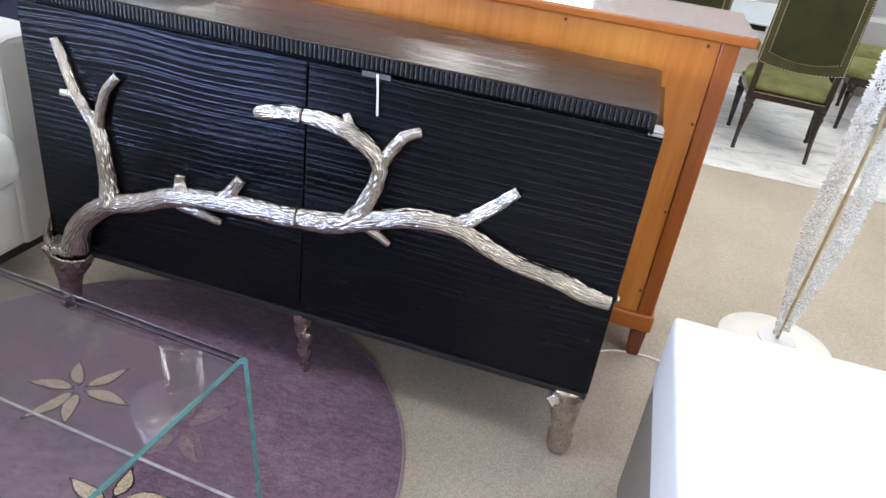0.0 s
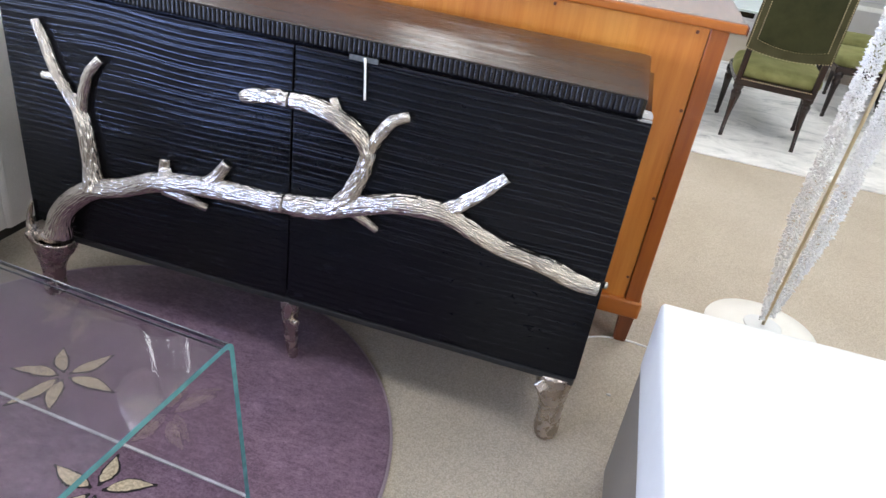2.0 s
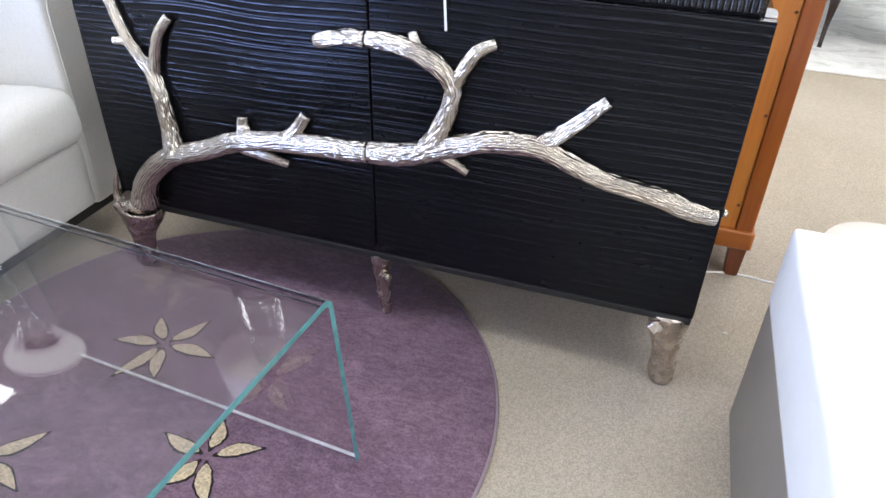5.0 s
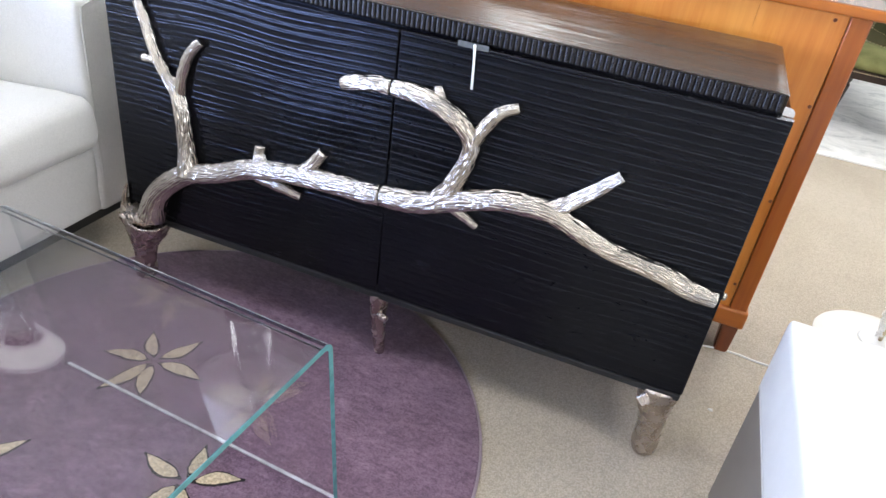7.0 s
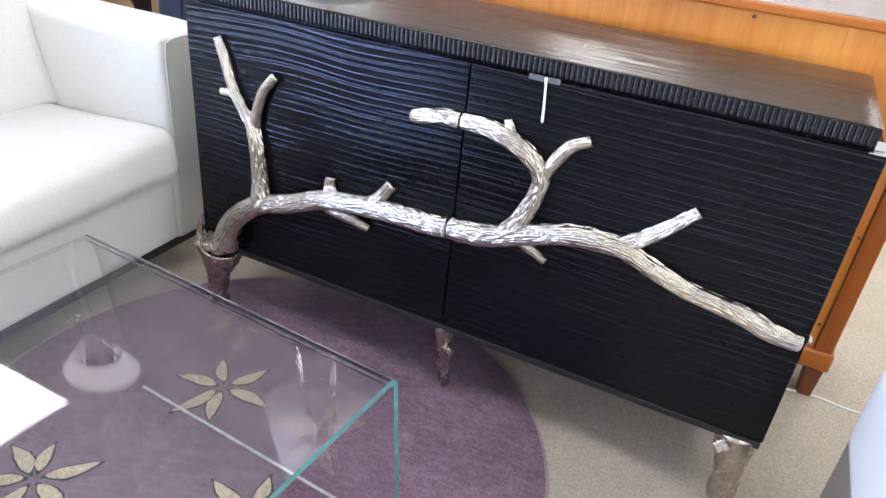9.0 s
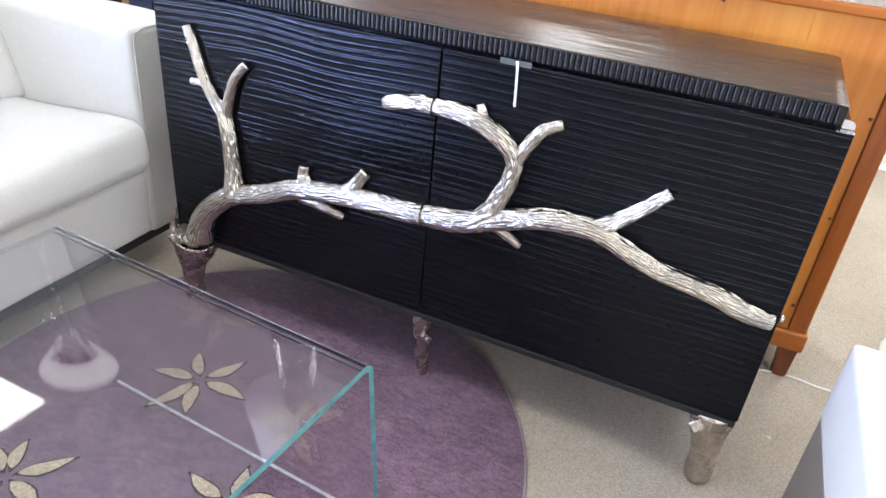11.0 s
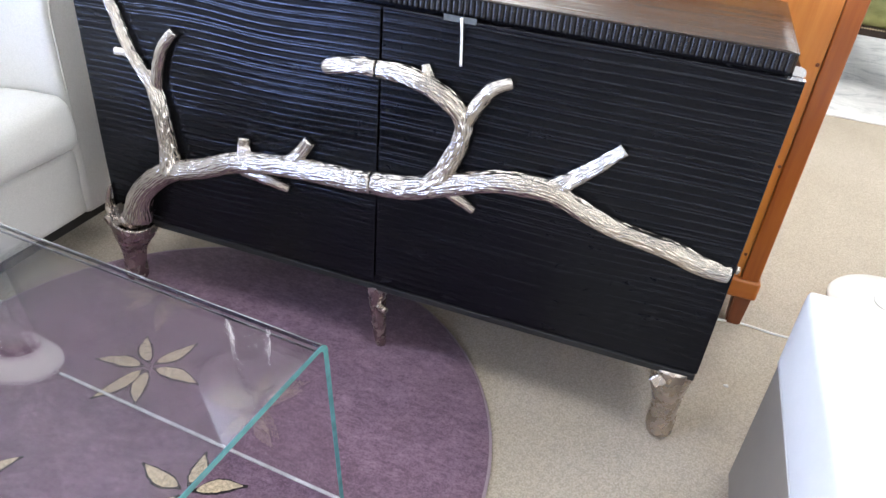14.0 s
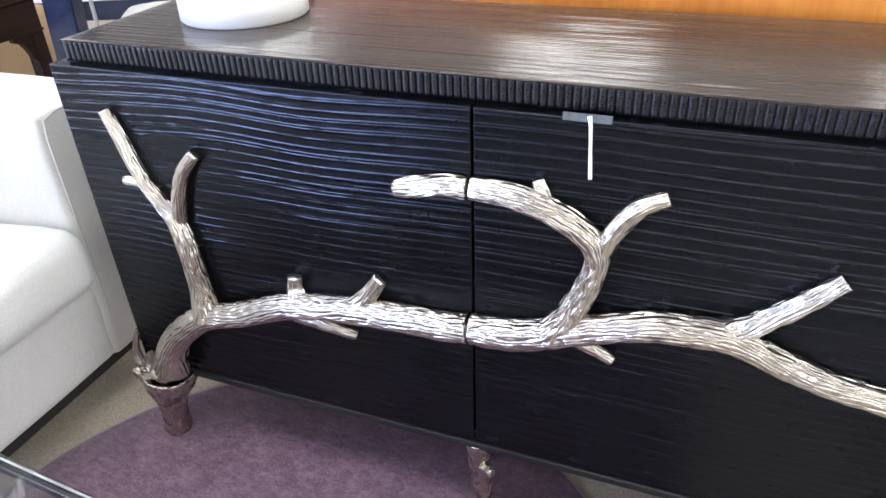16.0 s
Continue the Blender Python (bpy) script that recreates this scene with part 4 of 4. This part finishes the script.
tube(bm, [(0.0, 0, 0.035, 0.006), (0.015, 0, 0.5, 0.006), (0.028, 0, 1.0, 0.006), (0.042, 0, 1.5, 0.006)], 0.05, 10)
beaded_stem = part("stem", bm, BRASS, flamp, "thin brass stem", True)
rng = random.Random(5)


def beads(side, z0, z1, count, spread):
    """Many small faceted drops that bristle out along one side of the stem."""
    corners = [Vector(c) for c in ((1, 0, 0), (0, 1, 0), (-1, 0, 0), (0, -1, 0), (0, 0, 1), (0, 0, -0.6))]
    verts, faces = [], []
    for k in range(count):
        z = z0 + (z1 - z0) * rng.random()
        open_up = min(1.0, 0.22 + (z - 0.04) * 2.0)
        core = Vector((side * 0.047 * open_up + 0.028 * z, 0, z))
        an, up = rng.uniform(0, 2 * math.pi), rng.uniform(-0.5, 0.7)
        out = Vector((math.cos(an), math.sin(an), up)).normalized()
        p = core + out * spread * open_up * rng.uniform(0.35, 1.0) ** 0.6
        w = rng.uniform(0.0038, 0.0062)
        m = Matrix.Translation(p) @ out.to_track_quat("Z", "Y").to_matrix().to_4x4() @ Euler((0, 0, rng.uniform(0, 3))).to_matrix().to_4x4() @ Matrix.Diagonal((w * 0.75, w * 0.75, w * 1.55, 1))
        n = len(verts)
        verts += [m @ c for c in corners]
        for j in range(4):
            faces += [(n + j, n + (j + 1) % 4, n + 4), (n + (j + 1) % 4, n + j, n + 5)]
    me = bpy.data.meshes.new("bead_strand")
    me.from_pydata(verts, [], faces)
    me.materials.append(CRYSTAL)
    ob = new("bead_strand", me)
    ob.parent = beaded_stem
    return tagged(ob, "strand of small clear crystal beads", kind="stuff")


for side, z0 in ((-1, 0.05), (1, 0.07)):
    for a, b, c in ((0.0, 0.2, 420), (0.19, 0.45, 900), (0.44, 0.7, 1000), (0.69, 1.0, 1200), (0.99, 1.3, 1000)):
        beads(side, z0 + a, z0 + b, c, 0.029)

# a cord on the carpet from the lamp towards the cherry cabinet
wire = thing("power_cord", "thin white power cord lying on the carpet", "cord")
bm = bmesh.new()
tube(bm, [(1.36, 0.72, 0.004, 0.0032), (1.2, 0.58, 0.004, 0.0032), (1.05, 0.556, 0.004, 0.0032), (0.95, 0.565, 0.004, 0.0032), (0.86, 0.55, 0.004, 0.0032), (0.78, 0.50, 0.004, 0.0032)], 0.02, 8)
part("cord", bm, CORD, wire, "", True)
lint = thing("lint", "small white scrap of lint on the carpet", "scrap", (0.901, 0.265, 0.002))
bm = bmesh.new()
bmesh.ops.create_icosphere(bm, subdivisions=2, radius=0.006)
for v in bm.verts:
    v.co = Vector((v.co.x * 1.2, v.co.y * 0.9, v.co.z * 0.35)) * (1 + 0.4 * noise.noise(v.co * 300))
part("fluff", bm, SOFA_SEAM, lint, "", True)

# ---------------------------------------------------------------- table lamp on the credenza
tl = thing("table_lamp", "table lamp with marble base, cut glass body and white drum shade", "table lamp", (-0.530, 0.248, 0.9318))
bm = bmesh.new()
lathe(bm, [(0, 0), (0.116, 0.0), (0.119, 0.003), (0.119, 0.037), (0.1155, 0.0405), (0, 0.041)], 64)
part("base", bm, MARBLE, tl, "round white marble base", True)
bm = bmesh.new()
lathe(bm, [(0, 0.041), (0.05, 0.041), (0.05, 0.0435), (0.049, 0.0445), (0, 0.0445)], 32)
part("mount", bm, DULL_NICKEL, tl, "dull metal disc", True)
for x in (-0.010, 0.010):
    bm = bmesh.new()
    tube(bm, [(x, 0, 0.044, 0.0062), (x, 0, 0.12, 0.0062), (x, 0, 0.182, 0.0062)], 0.03, 12)
    part("stem", bm, CHROME, tl, "thin polished metal rod", True)


def lean(bm):
    """Tips what stands above the mount slightly to one side."""
    for v in bm.verts:
        v.co.x += 0.055 * max(0.0, v.co.z - 0.05)
        v.co.y += 0.02 * max(0.0, v.co.z - 0.05)
    return bm


bm = bmesh.new()
segs, rings = 40, []
for k in range(33):
    u = k / 32
    z = 0.16 + 0.37 * u
    r = 0.076 - 0.018 * u if u < 0.88 else 0.0602 - 0.045 * ((u - 0.88) / 0.12) ** 2
    cut = 0.018 if k % 4 == 1 else 0.0
    rings.append([bm.verts.new((r * (1 + (cut if j % 2 else 0)) * math.cos(2 * math.pi * j / segs), r * (1 + (cut if j % 2 else 0)) * math.sin(2 * math.pi * j / segs), z)) for j in range(segs)])
for a, b in zip(rings, rings[1:]):
    for j in range(segs):
        bm.faces.new((a[j], a[(j + 1) % segs], b[(j + 1) % segs], b[j]))
bm.faces.new(rings[0])
bm.faces.new(rings[-1])
part("glass_body", lean(bm), CLEAR, tl, "cut clear glass body")
bm = bmesh.new()
lathe(bm, [(0.012, 0.53), (0.012, 0.565), (0.017, 0.57), (0.017, 0.60), (0, 0.605)], 20)
part("socket", lean(bm), CHROME, tl, "", True)
bm = bmesh.new()
bmesh.ops.create_uvsphere(bm, u_segments=20, v_segments=14, radius=0.032, matrix=Matrix.Translation((0, 0, 0.635)) @ Matrix.Diagonal((1, 1, 1.15, 1)))
part("bulb", lean(bm), MARBLE, tl, "frosted white bulb", True)
for k in (-1, 1):
    bm = bmesh.new()
    tube(bm, [(k * 0.012, 0, 0.54, 0.0028), (k * 0.036, 0, 0.575, 0.0028), (k * 0.046, 0, 0.65, 0.0028), (k * 0.036, 0, 0.74, 0.0028), (k * 0.004, 0, 0.79, 0.0028)], 0.02, 8)
    part("harp", lean(bm), CHROME, tl, "thin bright harp", True)
bm = bmesh.new()
lathe(bm, [(0.206, 0.487), (0.186, 0.79), (0.184, 0.79), (0.204, 0.487), (0.206, 0.487)], 64)
part("shade", lean(bm), SHADE, tl, "white linen drum shade", True)
# tall glass lamp behind the sofa
gl = thing("glass_lamp", "tall clear glass lamp with a white ring shade", "floor lamp", (-2.02, 0.47, 0))
bm = bmesh.new()
lathe(bm, [(0, 0), (0.14, 0), (0.14, 0.02), (0, 0.024)], 40)
part("base", bm, CHROME, gl, "", True)
bm = bmesh.new()
lathe(bm, [(0.032, 0.024), (0.03, 0.6), (0.026, 1.2), (0.027, 1.62), (0.045, 1.86), (0.105, 2.04), (0.102, 2.04), (0.042, 1.86), (0.024, 1.62), (0.023, 1.2), (0.027, 0.6), (0.029, 0.026)], 40)
part("glass_body", bm, CLEAR, gl, "clear glass column flaring at the top", True)
bm = bmesh.new()
bmesh.ops.create_uvsphere(bm, u_segments=20, v_segments=12, radius=0.036, matrix=Matrix.Translation((-0.045, -0.04, 1.80)))
part("ball", bm, CLEAR, gl, "clear glass ball", True)
bm = bmesh.new()
bmesh.ops.create_uvsphere(bm, u_segments=20, v_segments=12, radius=0.030, matrix=Matrix.Translation((0, 0, 2.045)))
part("bulb", bm, MARBLE, gl, "frosted bulb", True)
bm = bmesh.new()
lathe(bm, [(0.122, 2.03), (0.195, 2.135), (0.193, 2.140), (0.119, 2.035), (0.122, 2.03)], 56)
part("shade", bm, RING, gl, "glowing white conical ring shade", True)

# ---------------------------------------------------------------- dining corner
bm = bmesh.new()
box(bm, 0.0, 3.9, 2.655, 5.4, 0.0, 0.009, 0.003, 1)
m_rug, nt, b = material("faded_grey_rug", (0.62, 0.61, 0.58), 0.9, spec=0.2)
v = coords(nt, (1.0, 1.8, 1))
c1 = ramp(nt, noise_tex(nt, v, 3.2, 7, 0.72, 0.8), [(0.32, (0.36, 0.37, 0.375)), (0.46, (0.66, 0.655, 0.635)), (0.62, (0.80, 0.79, 0.765))])
nt.links.new(c1, b.inputs["Base Color"])
bump(nt, b, noise_tex(nt, coords(nt), 300, 2), 0.4)
tagged(structure("area_rug", bm, m_rug), "faded pale grey rug with cloudy marbling", "rug", "", "thing")


def chair(at, turn):
    t = thing("dining_chair", "dark mahogany dining chair with olive velvet back and nailhead trim", "chair", at, turn, "dining chairs")
    def leg(x, y, sx, sy, front):
        bm = bmesh.new()
        if front:
            pr = [(0, 0), (0.013, 0.0), (0.016, 0.012), (0.011, 0.028), (0.014, 0.04), (0.020, 0.2), (0.028, 0.265), (0.021, 0.28), (0.03, 0.295), (0.03, 0.33), (0, 0.33)]
            lathe(bm, pr, 16)
            part("leg", bm, WALNUT, t, "", True, (x, y, 0))
        else:
            tube(bm, [(x + sx, y + sy, 0, 0.013), (x + sx * 0.95, y + sy * 0.9, 0.03, 0.012), (x + sx * 0.6, y + sy * 0.4, 0.12, 0.014), (x, y, 0.22, 0.023), (x, y, 0.272, 0.030), (x, y, 0.284, 0.022), (x, y, 0.298, 0.031), (x, y, 0.33, 0.030)], 0.012, 14)
            part("leg", bm, WALNUT, t, "", True)
    for x in (-0.2, 0.2):
        leg(x, 0.03, 0.01 * np.sign(x), -0.05, False)
    for x in (-0.25, 0.245):
        leg(x, 0.48, 0, 0, True)
    bm = bmesh.new()
    vs = box(bm, -0.275, 0.27, 0.0, 0.52, 0.315, 0.366)
    for v2 in vs:
        if v2.co.y < 0.1:
            v2.co.x *= 0.83
    bmesh.ops.bevel(bm, geom=bm.edges[:], offset=0.008, segments=2, affect="EDGES")
    part("seat_rail", bm, WALNUT, t, "dark mahogany seat rail")
    part("seat", soft_box(-0.245, 0.24, 0.03, 0.51, 0.352, 0.440, 0.03, 0.022, 3, 8, 0.002), SEATGREEN, t, "moss green velvet seat", True)
    lean = pose(0, 0.015, 0.385, 11, 0, 0)
    for x in (-0.212, 0.212):
        bm = boxed(x - 0.017, x + 0.017, -0.016, 0.018, -0.06, 0.17, 0.004, 1)
        ob = part("back_post", bm, WALNUT, t)
        ob.matrix_local = lean
    # the back: a shield with a bowed lower edge, an outer border and an inner pad
    def shield(w, z0, z1, sag, y0, y1):
        bm = bmesh.new()
        lo, K2 = [], 12
        outline = [(-w + 2 * w * k / K2, z0 - sag * (1 - (2 * k / K2 - 1) ** 2)) for k in range(K2 + 1)] + [(w * (1 - 0.04), z1), (0.3 * w, z1 + 0.03), (-0.3 * w, z1 + 0.03), (-w * (1 - 0.04), z1)]
        a = [bm.verts.new((x, y0, z)) for x, z in outline]
        c = [bm.verts.new((x, y1, z)) for x, z in outline]
        bm.faces.new(a)
        bm.faces.new(c[::-1])
        for k in range(len(a)):
            bm.faces.new((a[k], c[k], c[(k + 1) % len(a)], a[(k + 1) % len(a)]))
        return bm, outline
    bm, out1 = shield(0.238, 0.165, 0.70, 0.028, -0.022, 0.03)
    bmesh.ops.bevel(bm, geom=bm.edges[:], offset=0.006, segments=2, affect="EDGES")
    ob = part("backrest", bm, PIPEGREEN, t, "olive velvet back border")
    ob.matrix_local = lean
    bm, out2 = shield(0.186, 0.228, 0.66, 0.034, -0.028, -0.018)
    part("back_pad", bm, OLIVE, ob, "dark olive velvet back panel")
    bm, _ = shield(0.188, 0.21, 0.66, 0.022, 0.028, 0.045)
    part("front_pad", bm, SEATGREEN, ob, "moss green velvet front pad")
    # nailheads
    bm = bmesh.new()
    def nails(outline, w):
        pts = [Vector((x, 0, z)) for x, z in outline]
        for p, q in zip(pts, pts[1:] + pts[:1]):
            n = max(1, int((q - p).length / 0.0135))
            for k in range(n):
                c = p.lerp(q, k / n)
                bmesh.ops.create_icosphere(bm, subdivisions=1, radius=0.0044, matrix=Matrix.Translation((c.x * w, -0.026, c.z)) @ Matrix.Diagonal((1, 0.6, 1, 1)))
    nails(out1, 0.965)
    nails(out2, 1.03)
    for k in range(30):
        bmesh.ops.create_icosphere(bm, subdivisions=1, radius=0.0045, matrix=Matrix.Translation((-0.195 + 0.39 * k / 29, -0.03, -0.022)))
    ob3 = part("nailhead_row", bm, BRASS, ob, "rows of small brass nailheads", True)
    tagged(ob3, kind="stuff")
    return t


chair0 = chair((1.61, 3.085, 0.009), -5.5)
copy_thing(chair0, pose(0.90, 3.12, 0.009, 0, 0, 3))
copy_thing(chair0, pose(2.66, 4.37, 0.009, 0, 0, 92))
copy_thing(chair0, pose(2.80, 5.15, 0.009, 0, 0, 95))

dt = thing("dining_table", "dining table with a pale glass top on dark legs", "table", (0.95, 4.02, 0.009))
part("glass_top", boxed(-0.85, 0.85, -0.6, 0.6, 0.685, 0.70, 0.003, 1), plain("frosted_pale_glass", (0.62, 0.72, 0.72), 0.12, 0, 0.04, 3), dt, "pale greenish glass top")
part("rail", boxed(-0.5, 0.5, -0.35, 0.35, 0.62, 0.683, 0.004, 1), WALNUT, dt)
for x in (-0.4, 0.3):
    for y in (0.25, 0.31):
        bm = bmesh.new()
        lathe(bm, [(0, 0), (0.022, 0), (0.026, 0.3), (0.036, 0.5), (0.03, 0.55), (0.038, 0.62), (0, 0.62)], 20)
        part("leg", bm, WALNUT, dt, "", True, (x, y if x < 0 else y - 0.5, 0))

shelf = thing("display_shelf", "white display shelf with a small wooden box", "shelf", (3.3, 5.6, 0))
for z in (0.30, 0.62, 0.95):
    part("board", boxed(-0.9, 0.9, -0.2, 0.2, z, z + 0.04, 0.003, 1), TRIM, shelf)
for x in (-0.88, 0.86):
    part("upright", boxed(x, x + 0.03, -0.19, 0.19, 0, 1.3, 0.003, 1), TRIM, shelf)
woodbox = thing("wooden_box", "small pale wooden box on a shelf", "box", (2.9, 5.52, 0.66))
part("body", boxed(-0.12, 0.12, -0.07, 0.07, 0, 0.08, 0.004, 1), TAN, woodbox)

# ---------------------------------------------------------------- behind the sofa
desk = thing("writing_desk", "dark walnut writing desk with a carved apron bracket", "desk", (-2.48, 0.72, 0))
part("top", boxed(-0.33, 0.325, -0.66, 0.50, 0.682, 0.712, 0.008, 2), DESKWOOD, desk)
part("apron", boxed(-0.29, 0.305, -0.62, 0.46, 0.562, 0.681, 0.004, 1), DESKWOOD, desk)
part("apron_bead", boxed(0.3052, 0.311, -0.62, 0.46, 0.562, 0.572, 0.002, 1), DESKWOOD, desk)
for y in (-0.58, 0.43):
    for x in (-0.26, 0.275):
        part("leg", boxed(x - 0.028, x + 0.03, y - 0.03, y + 0.03, 0, 0.561, 0.005, 1), DESKWOOD, desk)
    bm = bmesh.new()
    sy = -1 if y > 0 else 1
    pts = [(0, 0), (0.085, 0), (0.08, -0.018), (0.05, -0.03), (0.03, -0.06), (0.015, -0.10), (0, -0.115)]
    a = [bm.verts.new((0.278, y + sy * (0.03 + p), 0.561 + q)) for p, q in pts]
    c = [bm.verts.new((0.303, y + sy * (0.03 + p), 0.561 + q)) for p, q in pts]
    bm.faces.new(a)
    bm.faces.new(c[::-1])
    for k in range(len(a)):
        bm.faces.new((a[k], c[k], c[(k + 1) % len(a)], a[(k + 1) % len(a)]))
    part("bracket", bm, DESKWOOD, desk, "curved carved bracket")
papers = thing("paper_stack", "stack of white papers on a dark desk", "papers", (-2.36, 0.72, 0.7125), 12)
part("sheets", boxed(-0.15, 0.15, -0.105, 0.105, 0, 0.012, 0.001, 1), PAPER, papers)

stool = thing("upholstered_stool", "tan upholstered stool under a dark desk", "stool", (-2.95, 1.46, 0))
part("seat", soft_box(-0.28, 0.28, -0.25, 0.25, 0.16, 0.52, 0.05, 0.02, 12, 8, 0.004), TAN, stool, "", True)
for x in (-0.22, 0.22):
    for y in (-0.2, 0.2):
        part("leg", boxed(x - 0.02, x + 0.02, y - 0.02, y + 0.02, 0, 0.17, 0.003, 1), WALNUT, stool)

post = thing("navy_post", "tall navy lacquered panel standing beside a desk", "panel", (-1.925, 1.03, 0))
bm = bmesh.new()
vs = box(bm, -0.068, 0.072, -0.03, 0.025, 0.0, 1.5)
for v2 in vs:
    if v2.co.z > 1:
        v2.co.x += 0.13
bmesh.ops.bevel(bm, geom=bm.edges[:], offset=0.005, segments=2, affect="EDGES")
part("board", bm, NAVY, post)

tub = thing("tub_chair", "cream upholstered tub chair with a rounded back", "chair", (-1.83, 1.86, 0), 14)
part("back", soft_box(-0.32, 0.32, -0.36, -0.22, 0.12, 0.575, 0.06, 0.03, 13, 10, 0.004), CREAM, tub, "", True)
part("seat", soft_box(-0.30, 0.30, -0.22, 0.32, 0.12, 0.40, 0.05, 0.02, 14, 8, 0.004), CREAM, tub, "", True)
for x in (-0.26, 0.26):
    for y in (-0.28, 0.26):
        part("leg", boxed(x - 0.02, x + 0.02, y - 0.02, y + 0.02, 0, 0.13, 0.003, 1), WALNUT, tub)

bench = thing("display_bench", "low white topped display bench with a dark apron", "bench", (-2.52, 2.10, 0), 23)
part("top", boxed(-0.75, 0.75, -0.2, 0.2, 0.50, 0.525, 0.003, 1), TRIM, bench, "white top")
part("apron", boxed(-0.72, 0.72, -0.17, 0.17, 0.40, 0.499, 0.003, 1), NAVY, bench, "dark navy apron")
for x in (-0.68, 0.0, 0.68):
    part("leg", boxed(x - 0.022, x + 0.022, -0.16, -0.115, 0, 0.40, 0.003, 1), DESKWOOD, bench)
bk = random.Random(3)
x = -0.70
while x < 0.66:
    w, h = bk.uniform(0.02, 0.07), bk.uniform(0.14, 0.24)
    mt = bk.choice([REDBOOK, BLUEBOOK, PAPER, PAPER, NAVY, CREAM, PAPER])
    b0 = tagged(new("book"), "upright book on a white display bench", "book", "books on the bench")
    b0.matrix_world = pose(-2.52, 2.10, 0, 0, 0, 23) @ pose(x + w / 2, 0.03, 0.5255)
    part("cover", boxed(-w / 2, w / 2, -0.09, 0.09, 0, h, 0.002, 1), mt, b0)
    x += w + bk.uniform(0.004, 0.09)
carton = thing("red_carton", "red carton on the carpet under a bench", "box", (-2.45, 2.0, 0), 15)
part("body", boxed(-0.2, 0.2, -0.12, 0.12, 0.0, 0.2, 0.003, 1), REDBOOK, carton)
pole = thing("metal_pole", "slim metal pole on a round foot", "stand", (-1.70, 1.0, 0))
bm = bmesh.new()
lathe(bm, [(0, 0), (0.09, 0), (0.09, 0.01), (0.010, 0.016), (0.0065, 0.03), (0.0065, 1.5), (0, 1.5)], 24)
part("shaft", bm, plain("grey_enamel", (0.16, 0.155, 0.15), 0.45), pole, "", True)

# baseboards
for nm, a in (("baseboard", (X0, X1, Y1 - 0.014, Y1 - 0.001)), ("baseboard", (X0, X1, Y0 + 0.001, Y0 + 0.014)), ("baseboard", (X0 + 0.001, X0 + 0.014, Y0 + 0.016, Y1 - 0.016)), ("baseboard", (X1 - 0.014, X1 - 0.001, Y0 + 0.016, Y1 - 0.016))):
    structure(nm, boxed(*a, 0.001, 0.1, 0.003, 1), TRIM, "white painted baseboard")
